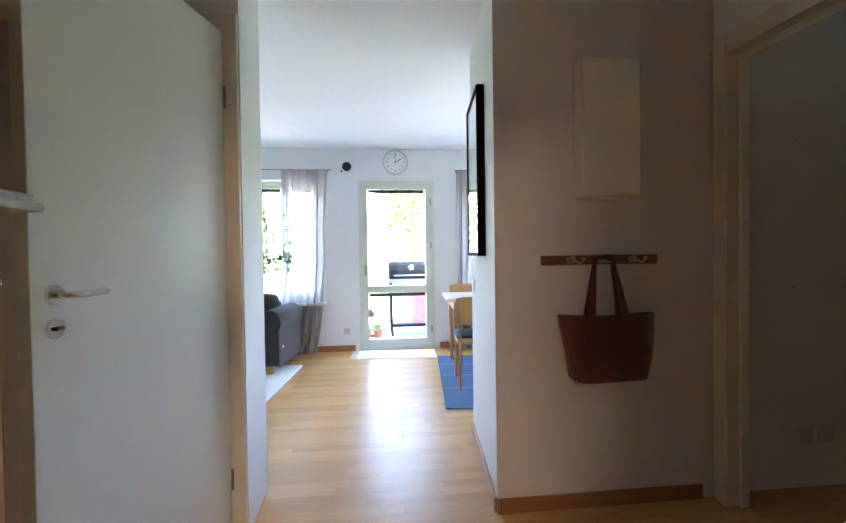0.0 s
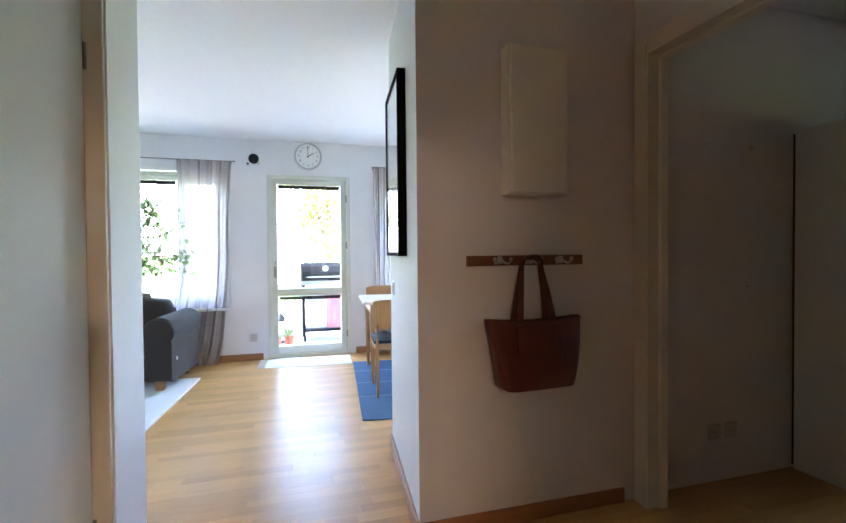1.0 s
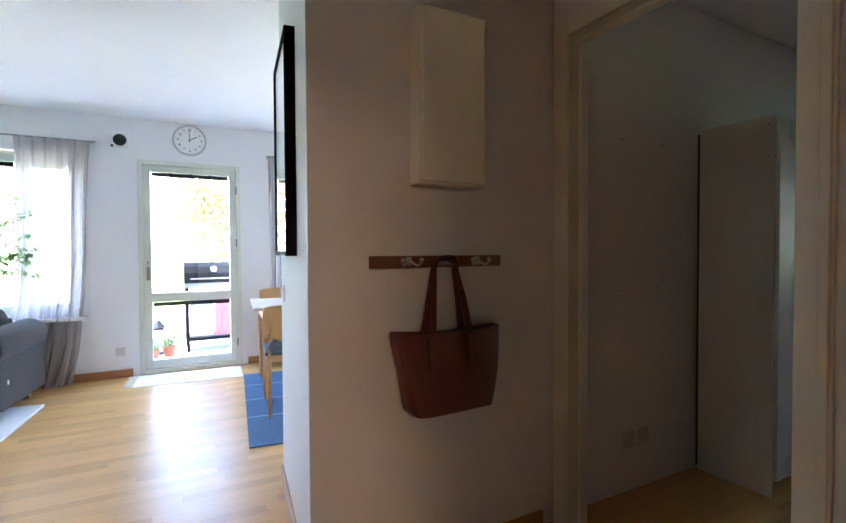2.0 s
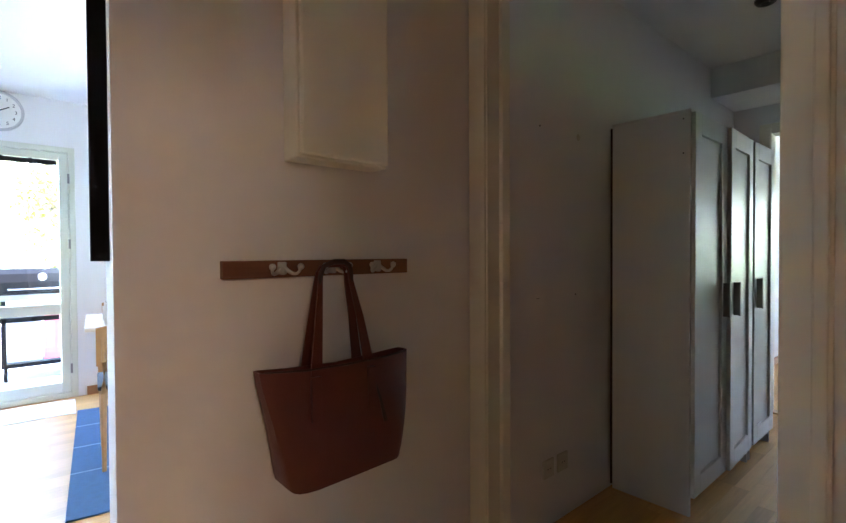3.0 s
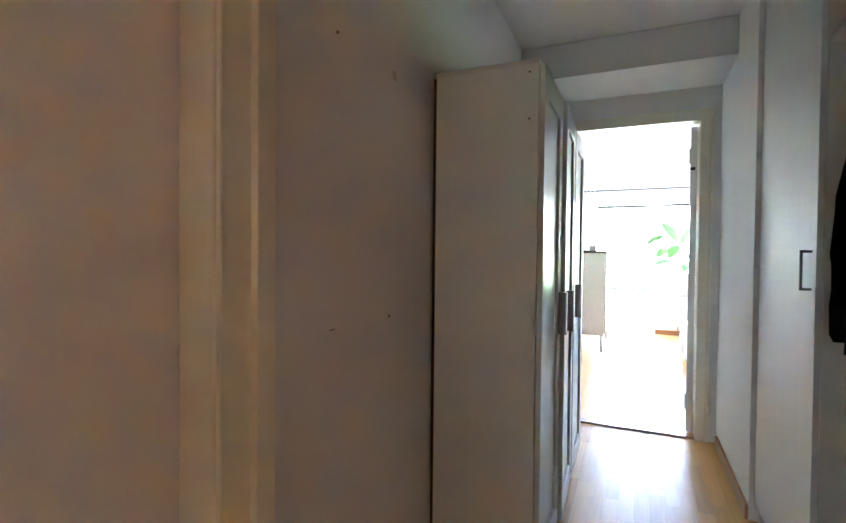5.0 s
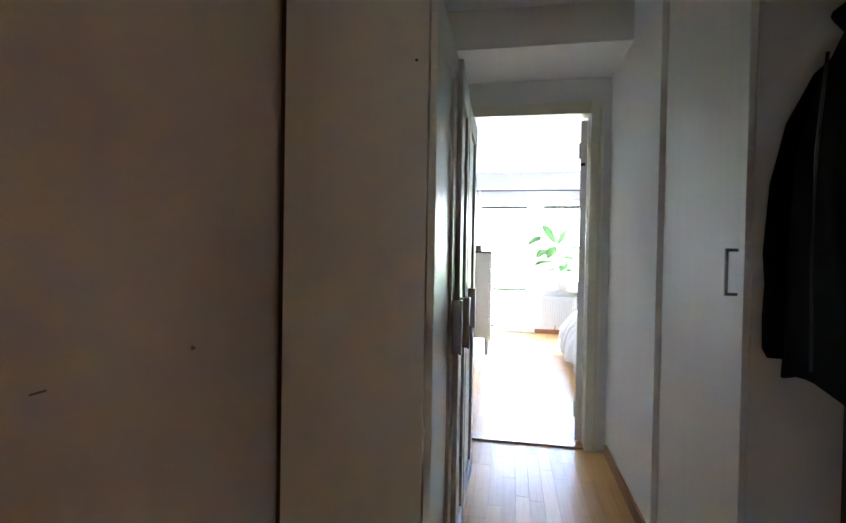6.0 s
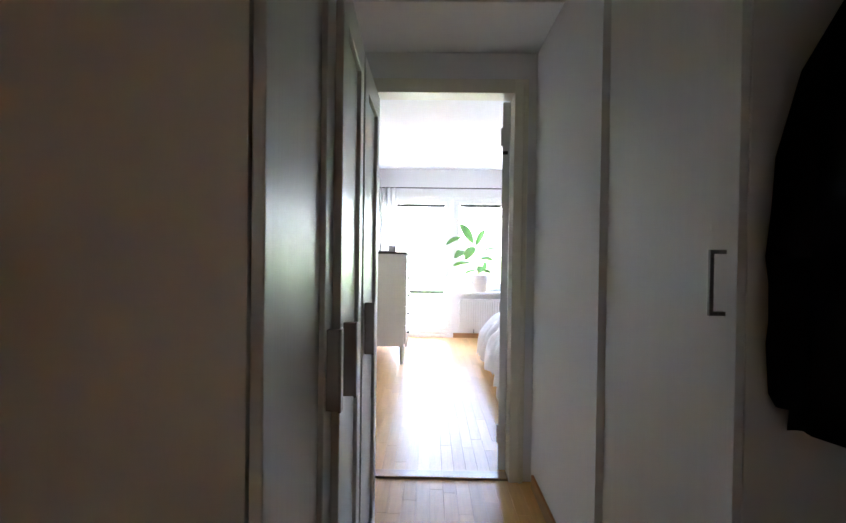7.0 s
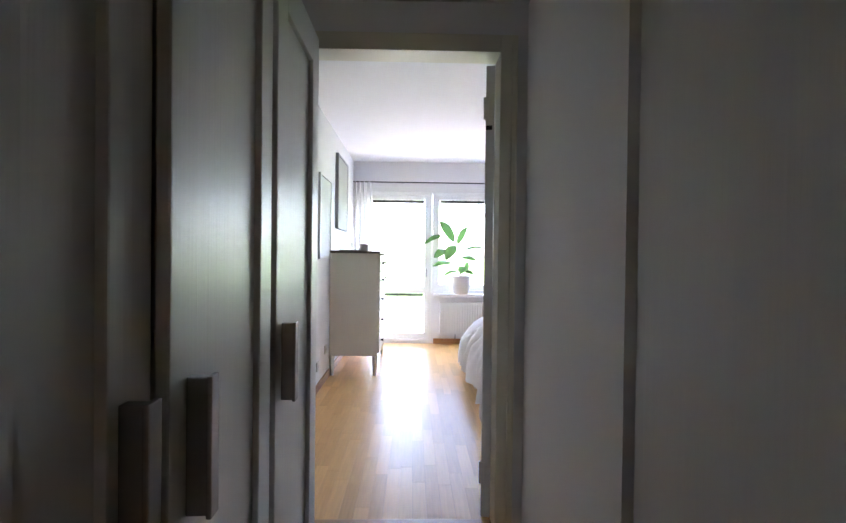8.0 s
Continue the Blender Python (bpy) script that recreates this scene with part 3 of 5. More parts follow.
# tote bag
bg = thing("tote_bag", "reddish-brown leather tote bag hanging from its handles", "bag", (0.460, -0.068, 0.612))
def bag_body():
    bm = bmesh.new()
    rows = []
    n, k = 10, 24
    for i in range(n + 1):
        f = i / n
        hw = 0.166 + 0.056 * f ** 0.8
        dp = 0.066 - 0.036 * f
        ring = []
        for j in range(k):
            a = 2 * math.pi * j / k
            ca, sa = math.cos(a), math.sin(a)
            e = 0.35
            x = hw * math.copysign(abs(ca) ** e, ca) * (1.045 if ca < 0 else 1.0)
            y = dp * math.copysign(abs(sa) ** e, sa) + 0.010 * math.sin(5 * f + x * 9) * (1 - abs(ca))
            z = 0.012 + 0.292 * f + (0.010 * (1 - f) ** 6 * (abs(ca) ** 8)) + (0.012 * (abs(x) / hw) ** 2 - 0.006 if i == n else 0)
            ring.append(bm.verts.new((x + 0.006 * math.sin(f * 4), y, z)))
        rows.append(ring)
    for a, b in zip(rows, rows[1:]):
        for j in range(k):
            bm.faces.new((a[j], a[(j + 1) % k], b[(j + 1) % k], b[j]))
    bm.faces.new(rows[0][::-1])
    inner = [bm.verts.new((v.co.x * 0.975, v.co.y * 0.85, v.co.z)) for v in rows[-1]]
    low = [bm.verts.new((v.co.x * 0.80, v.co.y * 0.55, v.co.z - 0.12)) for v in rows[-1]]
    for p, q in ((rows[-1], inner), (inner, low)):
        for j in range(k):
            bm.faces.new((p[j], p[(j + 1) % k], q[(j + 1) % k], q[j]))
    bm.faces.new(low)
    return bm
part("body", bag_body(), LEATHER, bg, "", True)
def strap(side):
    """One carrying handle: a flat band up from the body, over the hook's prongs and down again."""
    bm = bmesh.new()
    y0 = -0.036 if side > 0 else 0.030
    legs = ((-0.100, 0.165), (-0.092, 0.30), (-0.074, 0.42), (-0.060, 0.515), (-0.055, 0.545), (-0.045, 0.562), (-0.016, 0.566))
    way = [(x, z) for x, z in legs] + [(-x * (0.71 if z < 0.45 else 0.60), z) for x, z in legs[::-1]]
    pts = []
    for i, (x, z) in enumerate(way):
        u = min(1.0, (0.566 - z) / 0.27)
        y = y0 * u + (0.010 if side > 0 else 0.026) * (1 - u)
        pts.append(Vector((x + (0.004 if side < 0 else 0) * u, y, z - (0.004 if side < 0 else 0))))
    w = 0.0155
    prev = None
    for i, p in enumerate(pts):
        d = (pts[min(i + 1, len(pts) - 1)] - pts[max(i - 1, 0)]).normalized()
        nrm = Vector((0, -1, 0))
        sd = d.cross(nrm).normalized()
        t = (0.566 - p.z)
        ww = w * (0.30 + 0.70 * min(1, max(0, t) / 0.26))
        q = [bm.verts.new(p + sd * ww * a + nrm * 0.0025 * b) for a, b in ((-1, -1), (1, -1), (1, 1), (-1, 1))]
        if prev:
            for k in range(4):
                bm.faces.new((prev[k], prev[(k + 1) % 4], q[(k + 1) % 4], q[k]))
        else:
            bm.faces.new(q[::-1])
        prev = q
    bm.faces.new(prev)
    return bm
part("handle", strap(1), LEATHER, bg)
part("handle", strap(-1), LEATHER, bg)
for x in (-0.098, 0.070):
    part("strap_tab", boxes(((x - 0.013, -0.05, 0.17), (x + 0.013, -0.036, 0.285)), bev=0.002), LEATHER, bg)
part("tassel", tube(bmesh.new(), [(0.084, -0.042, 0.24), (0.096, -0.050, 0.19), (0.109, -0.055, 0.13)], [0.003, 0.004, 0.006], 6), LEATHERD, bg)
part("handle_loop", tube(bmesh.new(), [(-0.062, 0.004, 0.500), (-0.060, 0.0, 0.535), (-0.050, -0.003, 0.562), (-0.022, -0.005, 0.573), (0.010, -0.005, 0.573), (0.028, -0.003, 0.562), (0.036, 0.0, 0.540), (0.038, 0.004, 0.515)], [0.004, 0.0055, 0.007, 0.0075, 0.0075, 0.007, 0.0055, 0.004], 8), LEATHERD, bg, "dark top of the handle")
part("rim", tube(bmesh.new(), [(-0.222, -0.018, 0.309), (-0.12, -0.036, 0.303), (0, -0.037, 0.301), (0.12, -0.036, 0.303), (0.208, -0.022, 0.307)], 0.003, 6), LEATHERD, bg, "dark edge piping")

# fuse box
fb = thing("fuse_box", "cream enamelled metal fuse box on the wall", "fuse box", (0.472, 0, 1.45))
part("body", boxes(((-0.139, -0.075, 0), (0.139, 0.0, 0.635)), bev=0.004), CREAM, fb)
dr = part("door", boxes(((-0.133, -0.092, 0.008), (0.137, -0.077, 0.627)), bev=0.006), CREAM, fb)
bm = rod(bmesh.new(), (-0.112, -0.092, 0.36), (-0.112, -0.097, 0.36), 0.009, 0.008, 16)
part("lock", bm, CREAM, dr)

# framed picture in the passage
pf = thing("framed_picture", "tall black-framed glazed picture on the passage wall", "picture", (0.0123, 0.557, 1.19), -6.37)
PH, PW = 0.89, 0.268
part("frame", boxes(((-0.042, -PW, 0), (0, -PW + 0.02, PH)), ((-0.042, PW - 0.02, 0), (0, PW, PH)), ((-0.042, -PW + 0.02, 0), (0, PW - 0.02, 0.02)), ((-0.042, -PW + 0.02, PH - 0.02), (0, PW - 0.02, PH)), bev=0.002), GRILLB, pf)
part("print", boxes(((-0.029, -PW + 0.02, 0.30), (-0.024, PW - 0.02, PH - 0.02)), bev=0), PAPERL, pf, "pale grey upper print")
# lower part of the picture is yellow-green and blotchy
part("print", boxes(((-0.029, -PW + 0.02, 0.04), (-0.024, PW - 0.02, 0.298)), bev=0), PAPERY, pf, "yellow-green lower part of the picture")
part("mount", boxes(((-0.026, -PW + 0.02, 0.02), (-0.022, PW - 0.02, 0.31)), bev=0), PLASTIC, pf, "white mount")
glass = part("glass", boxes(((-0.037, -PW + 0.02, 0.02), (-0.034, PW - 0.02, PH - 0.02)), bev=0), GLASS, pf)
glass.visible_shadow = False

def switch(name, at, rz, label, rocker=True):
    s = thing(name, label, "switch", at, rz)
    part("plate", boxes(((-0.04, -0.009, -0.04), (0.04, 0, 0.04)), bev=0.003), IVORY if not rocker else PLASTIC, s)
    if rocker:
        part("rocker", boxes(((-0.024, -0.014, -0.024), (0.024, -0.008, 0.024)), bev=0.002), PLASTIC, s)
    else:
        bm = rod(bmesh.new(), (0, -0.0095, 0), (0, -0.010, 0), 0.021, None, 20)
        part("socket", bm, POTM, s)
        for k in (-0.009, 0.009):
            part("hole", rod(bmesh.new(), (k, -0.010, 0), (k, -0.0115, 0), 0.003, None, 8), BLACK, s)
    return s
switch("light_switch", (0.0435, 0.838, 1.0), -96.37, "white light switch on the passage wall")
switch("power_outlet", (-0.905, LY, 0.25), 0, "white wall socket beside the balcony door", False)
switch("power_outlet", (6.18, 0.17, 0.22), 0, "white wall socket low on the bedroom wall", False)
switch("power_outlet", (6.55, 0.17, 0.30), 0, "white wall socket low on the bedroom wall", False)
switch("power_outlet", (1.55, 0.02, 0.26), 0, "white wall socket low on the corridor wall", False)
switch("power_outlet", (1.66, 0.02, 0.26), 0, "white wall socket low on the corridor wall", False)

# tall wooden cabinet at the hall's side
cb = thing("hall_cabinet", "narrow pale-brown wooden cabinet with moulded ledge", "cabinet", (-1.42, -1.46, 0))
part("body", boxes(((-0.16, -0.22, 0), (0.16, 0.20, 1.162)), bev=0.004), CHAIRW, cb)
part("moulding", boxes(((-0.17, -0.23, 1.162), (0.18, 0.22, 1.184)), bev=0.006), CHAIRW, cb)
part("frieze", boxes(((-0.15, -0.21, 1.184), (0.165, 0.205, 1.293)), bev=0.004), LEDGEW, cb)
part("ledge", boxes(((-0.2, -0.26, 1.293), (0.232, 0.25, 1.309)), ((-0.2, -0.25, 1.309), (0.222, 0.24, 1.324)), bev=0.006), LEDGEW, cb)
part("upper_case", boxes(((-0.15, -0.21, 1.324), (0.165, 0.20, 2.3)), bev=0.004), CHAIRW, cb)

# ---------------- corridor ----------------
def wardrobe(at, doors, ww, label, handles, ajar=0.0):
    wd = thing("wardrobe", label, "wardrobe", at, 0, "wardrobes in the corridor")
    w = doors * ww
    part("side_panel", boxes(((0, -0.365, 0.0), (0.018, 0.0, 1.835)), bev=0.002), WARD, wd)
    part("side_panel", boxes(((w - 0.018, -0.365, 0.0), (w, 0.0, 1.835)), bev=0.002), WARD, wd)
    part("top_panel", boxes(((-0.003, -0.367, 1.835), (w + 0.003, 0.0, 1.85)), bev=0.002), WARD, wd)
    part("back_panel", boxes(((0.001, 0.0005, 0.02), (w - 0.001, 0.0115, 1.833)), bev=0), HARDB, wd, "brown hardboard back")
    part("bottom_panel", boxes(((0.018, -0.365, 0.08), (w - 0.018, -0.02, 0.10)), bev=0), WARD, wd)
    for z in (1.81, 1.655):
        part("screw", rod(bmesh.new(), (0.002, -0.335, z), (-0.002, -0.335, z), 0.004, 0.003, 10), BLACKM, wd)
    for i in range(doors):
        x0, x1 = i * ww + 0.003, (i + 1) * ww - 0.003
        d = part("door", boxes(((x0, -0.386, 0.09), (x0 + 0.075, -0.368, 1.833)), ((x1 - 0.075, -0.386, 0.09), (x1, -0.368, 1.833)),
                               ((x0 + 0.075, -0.386, 1.74), (x1 - 0.075, -0.368, 1.833)), ((x0 + 0.075, -0.386, 0.09), (x1 - 0.075, -0.368, 0.18)), bev=0.003), WARDD, wd)
        if i == 1 and ajar:
            d.matrix_basis = pose(x1, -0.368, 0) @ pose(0, 0, 0, 0, 0, ajar) @ pose(-x1, 0.368, 0)
        part("panel", boxes(((x0 + 0.07, -0.374, 0.175), (x1 - 0.07, -0.369, 1.745)), bev=0), WARDD, d)
        hx = x1 - 0.05 if handles[i] else x0 + 0.05
        part("handle", boxes(((hx - 0.008, -0.412, 0.882), (hx + 0.008, -0.3855, 1.050)), ((hx - 0.0125, -0.418, 0.880), (hx + 0.0125, -0.411, 1.052)), bev=0.002), STEEL, d, "flat brushed metal handle")
    return wd


wardrobe((2.095, 0.003, 0), 2, 0.4325, "white two-door wardrobe with framed panel doors, one ajar", (1, 0), 2.2)
wardrobe((2.99, 0.003, 0), 1, 0.42, "narrow white single-door wardrobe with framed panel", (0,))

# built-in closet
cl = thing("closet", "tall white built-in closet with a metal bar handle", "closet", (2.447, -1.222, 0), 3.2)
part("side_panel", boxes(((0, -0.60, 0.0), (0.02, 0.0, H - 0.004)), bev=0.002), WARD, cl)
part("side_panel", boxes(((0.60, -0.60, 0.0), (0.62, 0.0, H - 0.004)), bev=0.002), WARD, cl)
part("plinth", boxes(((0.02, -0.05, 0.0), (0.60, -0.03, 0.08)), bev=0.002), WARD, cl)
d = part("door", boxes(((0.002, 0.001, 0.082), (0.606, 0.02, H - 0.03)), bev=0.002), WARDD, cl)
bm = boxes(((0.033, 0.02, 1.090), (0.041, 0.052, 1.099)), ((0.033, 0.02, 1.217), (0.041, 0.052, 1.226)), ((0.033, 0.046, 1.090), (0.041, 0.054, 1.226)), bev=0.001)
part("handle", bm, STEEL, d, "square metal bar handle")

# hat shelf with a black jacket
hs = thing("hat_shelf", "white wall shelf with a hook rail under it", "shelf", (1.95, -1.45, 1.86))
part("board", boxes(((-0.4, 0.0, 0.0), (0.40, 0.26, 0.022)), bev=0.003), WHITE, hs)
part("hook_rail", boxes(((-0.4, 0.0, -0.10), (0.40, 0.018, -0.03)), bev=0.003), WHITE, hs)
for k in (-0.25, 0.0, 0.22):
    part("hook", tube(bmesh.new(), [(k, 0.018, -0.06), (k, 0.05, -0.075), (k, 0.07, -0.06), (k, 0.072, -0.045)], 0.005), STEEL, hs, "", True)

jk = thing("jacket", "black cloth jacket hanging on a hook", "jacket", (2.152, -1.33, 0.83))
def jacket():
    bm = bmesh.new()
    n, k = 36, 52
    rows = []
    for i in range(n + 1):
        f = i / n
        z = 0.065 + 0.835 * f
        if f < 0.66:
            hw = 0.30 - 0.035 * math.sin(f * 4.4)
        else:
            hw = 0.285 * (1 - ((f - 0.66) / 0.34) ** 1.6 * 0.83)
        dp = 0.10 * (1 - 0.45 * max(0, (f - 0.6) / 0.4))
        ring = []
        for j in range(k):
            a = 2 * math.pi * j / k
            fold = 1 + 0.10 * math.sin(7 * a + 3 * f) * (1 - f) + 0.05 * math.sin(13 * a + 9 * f)
            zz = z - (0.014 * math.sin(3 * a + 1) + 0.012 * math.cos(2 * a)) * (1 - f) ** 2
            ring.append(bm.verts.new((hw * math.cos(a) * (1 + 0.02 * math.sin(9 * f)), dp * math.sin(a) * fold, zz)))
        rows.append(ring)
    for a, b in zip(rows, rows[1:]):
        for j in range(k):
            bm.faces.new((a[j], a[(j + 1) % k], b[(j + 1) % k], b[j]))
    bm.faces.new(rows[0][::-1])
    bm.faces.new(rows[-1])
    return bm
part("body", jacket(), JACKET, jk, "", True)
for s in (-1, 1):
    bm = tube(bmesh.new(), [(0.07 * s, 0.0, 0.86), (0.13 * s, 0.015, 0.80), (0.185 * s, 0.03, 0.70), (0.212 * s, 0.045, 0.56), (0.222 * s, 0.055, 0.38), (0.216 * s, 0.06, 0.22), (0.208 * s, 0.065, 0.13), (0.205 * s, 0.065, 0.11)],
              [0.02, 0.045, 0.056, 0.060, 0.058, 0.054, 0.050, 0.04], 16)
    part("sleeve", bm, JACKET, jk, "", True)
part("collar", tube(bmesh.new(), [(-0.07, 0.0, 0.885), (-0.05, 0.05, 0.915), (0.05, 0.05, 0.915), (0.07, 0.0, 0.885)], 0.022, 10), JACKET, jk, "", True)
part("zip", tube(bmesh.new(), [(0.015, 0.098, 0.82), (0.02, 0.112, 0.60), (0.018, 0.116, 0.35), (0.016, 0.112, 0.12)], 0.004, 6), BLACKM, jk, "dark metal zip", True)

# ceiling spot
sp = thing("smoke_alarm", "small flat black alarm disc on the ceiling", "smoke alarm", (2.73, -0.49, 2.5))
part("base", lathe(bmesh.new(), [(0.001, -0.024), (0.03, -0.024), (0.042, -0.020), (0.05, -0.008), (0.05, 0.0), (0.001, 0.0)], 28), BLACK, sp, "", True)
part("grille", lathe(bmesh.new(), [(0.001, -0.030), (0.018, -0.029), (0.022, -0.022), (0.001, -0.022)], 20), BLACKM, sp, "", True)

# old screw marks on the corridor wall
for (x, z) in ((1.495, 1.748), (1.774, 1.012)):
    mk = tagged(part("wall_plug", rod(bmesh.new(), (x, 0.0195, z), (x, 0.015, z), 0.0045, 0.003, 8), STEEL, None), "small grey plug in the corridor wall", "wall plug", "wall plugs in the corridor")

sc = tagged(part("wall_scratch", boxes(((1.470, 0.0185, 1.0095), (1.492, 0.0199, 1.0125)), bev=0.0005), STEEL, None), "short dark scratch in the corridor wall", "wall mark")
fl = tagged(part("filler_patch", rod(bmesh.new(), (1.80, 0.0195, 1.745), (1.80, 0.0185, 1.745), 0.016, 0.010, 14), POTM, None), "small painted-over filler patch in the corridor wall", "wall mark")

# ---------------- living room ----------------
ck = thing("wall_clock", "round silver-rimmed wall clock with white dial", "clock", (-0.276, LY, 2.335))
def ringy(bm, prof, seg=48):
    """Lathe about the y axis; profile of (radius, out of the wall)."""
    lathe(bm, prof, seg)
    bmesh.ops.rotate(bm, cent=(0, 0, 0), matrix=Matrix.Rotation(radians(90), 3, "X"), verts=bm.verts)
    return bm
part("rim", ringy(bmesh.new(), [(0.152, 0.0), (0.157, 0.02), (0.155, 0.038), (0.146, 0.042), (0.138, 0.036), (0.136, 0.02)]), ALU, ck, "", True)
part("dial", ringy(bmesh.new(), [(0.0005, 0.021), (0.138, 0.021), (0.138, 0.0), (0.0005, 0.0)]), CLOCKF, ck)
def flat_text(name, body, size, at, material, parent, turn=None):
    cu = bpy.data.curves.new(name, "FONT")
    cu.body, cu.size, cu.align_x, cu.align_y, cu.extrude = body, size, "CENTER", "CENTER", 0.0006
    tmp = bpy.data.objects.new(name, cu)
    scene.collection.objects.link(tmp)
    me = bpy.data.meshes.new_from_object(tmp.evaluated_get(bpy.context.evaluated_depsgraph_get()))
    bpy.data.objects.remove(tmp)
    me.transform(Matrix.Translation(at) @ (turn or pose(0, 0, 0, 90, 0, 0)))
    me.materials.clear()
    me.materials.append(material)
    ob = new(name, me)
    ob.parent = parent
    return ob
for h in range(1, 13):
    a = radians(90 - 30 * h)
    flat_text("numeral", str(h), 0.036, (0.105 * math.cos(a), -0.0225, 0.105 * math.sin(a)), BLACKM, ck)
def hand_bar(ang, ln, w):
    bm = bmesh.new()
    box(bm, (-w, -0.028, -0.02), (w, -0.026, ln), 0, Matrix.Rotation(radians(ang), 4, "Y"))
    return bm
part("hour_pointer", hand_bar(60, 0.075, 0.004), BLACKM, ck)
part("minute_pointer", hand_bar(-3, 0.112, 0.003), BLACKM, ck)

vt = thing("wall_vent", "white square wall vent with a round black inlet", "vent", (-0.876, LY, 2.28))
part("plate", boxes(((-0.075, -0.014, -0.075), (0.075, 0, 0.075)), bev=0.012), PLASTIC, vt)
part("inlet", ringy(bmesh.new(), [(0.0005, 0.03), (0.045, 0.028), (0.056, 0.02), (0.056, 0.012)], 28), BLACKM, vt, "", True)
part("cord_knob", rod(bmesh.new(), (-0.062, -0.03, -0.06), (-0.062, -0.012, -0.06), 0.012, None, 12), BLACKM, vt)

def curtain(name, a0, a1, top, foot, fixed, face, material, folds, amp, label, flare=0.0, seed=1, gather=0.0, sway=0.0):
    o = thing(name, label, "curtain")
    bm = bmesh.new()
    n, m = 90, 26
    rng = random.Random(seed)
    ph = [rng.uniform(0, 6.28) for _ in range(4)]
    grid = []
    for j in range(m + 1):
        g = j / m
        z = top + (foot - top) * g
        row = []
        for i in range(n + 1):
            f = i / n
            a = a0 + (a1 - a0) * f
            a += flare * g * (f - 0.5) - gather * math.sin(math.pi * min(1, g * 1.15)) * (f - 0.3) * 0.5
            a -= sway * max(0.0, g - 0.45) ** 1.5
            d = amp * (0.55 + 0.6 * g) * (math.sin(2 * math.pi * folds * f + ph[0] + 0.5 * math.sin(2 * g + ph[1])) + 0.4 * math.sin(2 * math.pi * folds * 2.3 * f + ph[2] + g))
            if g > 0.93:
                d -= 0.05 * (g - 0.93) / 0.07
            row.append(bm.verts.new((a, fixed + d, z) if face == "x" else (fixed + d, a, z)))
        grid.append(row)
    for p, q in zip(grid, grid[1:]):
        for i in range(n):
            bm.faces.new((p[i], p[i + 1], q[i + 1], q[i]))
    part("cloth", bm, material, o, "", True)
    return o
curtain("sheer_curtain", -1.65, -1.10, 2.225, 0.015, LY - 0.11, "x", CURT, 5.5, 0.028, "thin grey linen curtain hanging to the floor", 0.0, 3, 0.12, 0.40)
curtain("sheer_curtain", 0.47, 0.86, 2.235, 0.015, LY - 0.10, "x", CURT, 5, 0.022, "thin grey linen curtain beside the dining window", 0.0, 8, 0.1)
for nm, a, b in (("curtain_rod", -3.6, -1.08), ("curtain_rod", 0.45, 2.6)):
    cr = thing(nm, "thin metal curtain rod over the window", "curtain rod")
    part("bar", rod(bmesh.new(), (a, LY - 0.11, 2.222), (b, LY - 0.11, 2.222), 0.006), STEEL, cr)
    for x in (a + 0.03, b - 0.03):
        part("bracket", boxes(((x - 0.006, LY - 0.115, 2.214), (x + 0.006, LY, 2.230)), bev=0.001), STEEL, cr)
    part("finial", rod(bmesh.new(), (b, LY - 0.11, 2.222), (b + 0.02, LY - 0.11, 2.222), 0.009), STEEL, cr)

# sofa
sf = thing("sofa", "dark grey fabric sofa with rolled arms and wooden feet", "sofa", (-2.284, 2.757, 0), -7)
def rolled_arm(x):
    bm = bmesh.new()
    prof = [(-0.11, 0.10), (-0.11, 0.42)]
    for k in range(13):
        a = radians(200 - 20 * k)
        prof.append((0.0 + 0.135 * math.cos(a), 0.535 + 0.125 * math.sin(a)))
    prof += [(0.11, 0.44), (0.11, 0.10)]
    ends = []
    for y, s in ((0.0, 0.93), (0.02, 1.0), (0.4, 1.0), (0.79, 1.0), (0.81, 0.93)):
        ends.append([bm.verts.new((x + px * s, y, 0.33 + (pz - 0.33) * s)) for px, pz in prof])
    for p, q in zip(ends, ends[1:]):
        for j in range(len(prof)):
            bm.faces.new((p[j], p[(j + 1) % len(prof)], q[(j + 1) % len(prof)], q[j]))
    bm.faces.new(ends[0])
    bm.faces.new(ends[-1][::-1])
    return bm
part("base", boxes(((-0.57, 0.03, 0.10), (0.57, 0.78, 0.30)), bev=0.02), SOFA, sf)
for x in (-0.67, 0.67):
    part("arm", rolled_arm(x), SOFA, sf, "", True)
def cushion(a, b, puff):
    bm = bmesh.new()
    box(bm, a, b, 0)
    bmesh.ops.subdivide_edges(bm, edges=bm.edges[:], cuts=9, use_grid_fill=True)
    c = (Vector(a) + Vector(b)) / 2
    s = [abs(q - p) / 2 for p, q in zip(a, b)]
    for v in bm.verts:
        u = [(v.co[i] - c[i]) / s[i] for i in range(3)]
        r = [1 - 0.16 * (u[(i + 1) % 3] ** 4 + u[(i + 2) % 3] ** 4) * min(1, 0.09 / s[i]) + puff * (1 - u[(i + 1) % 3] ** 2) * (1 - u[(i + 2) % 3] ** 2) for i in range(3)]
        v.co = c + Vector([u[i] * s[i] * r[i] for i in range(3)])
        v.co += noise.noise_vector(v.co * 4) * 0.008
    return bm
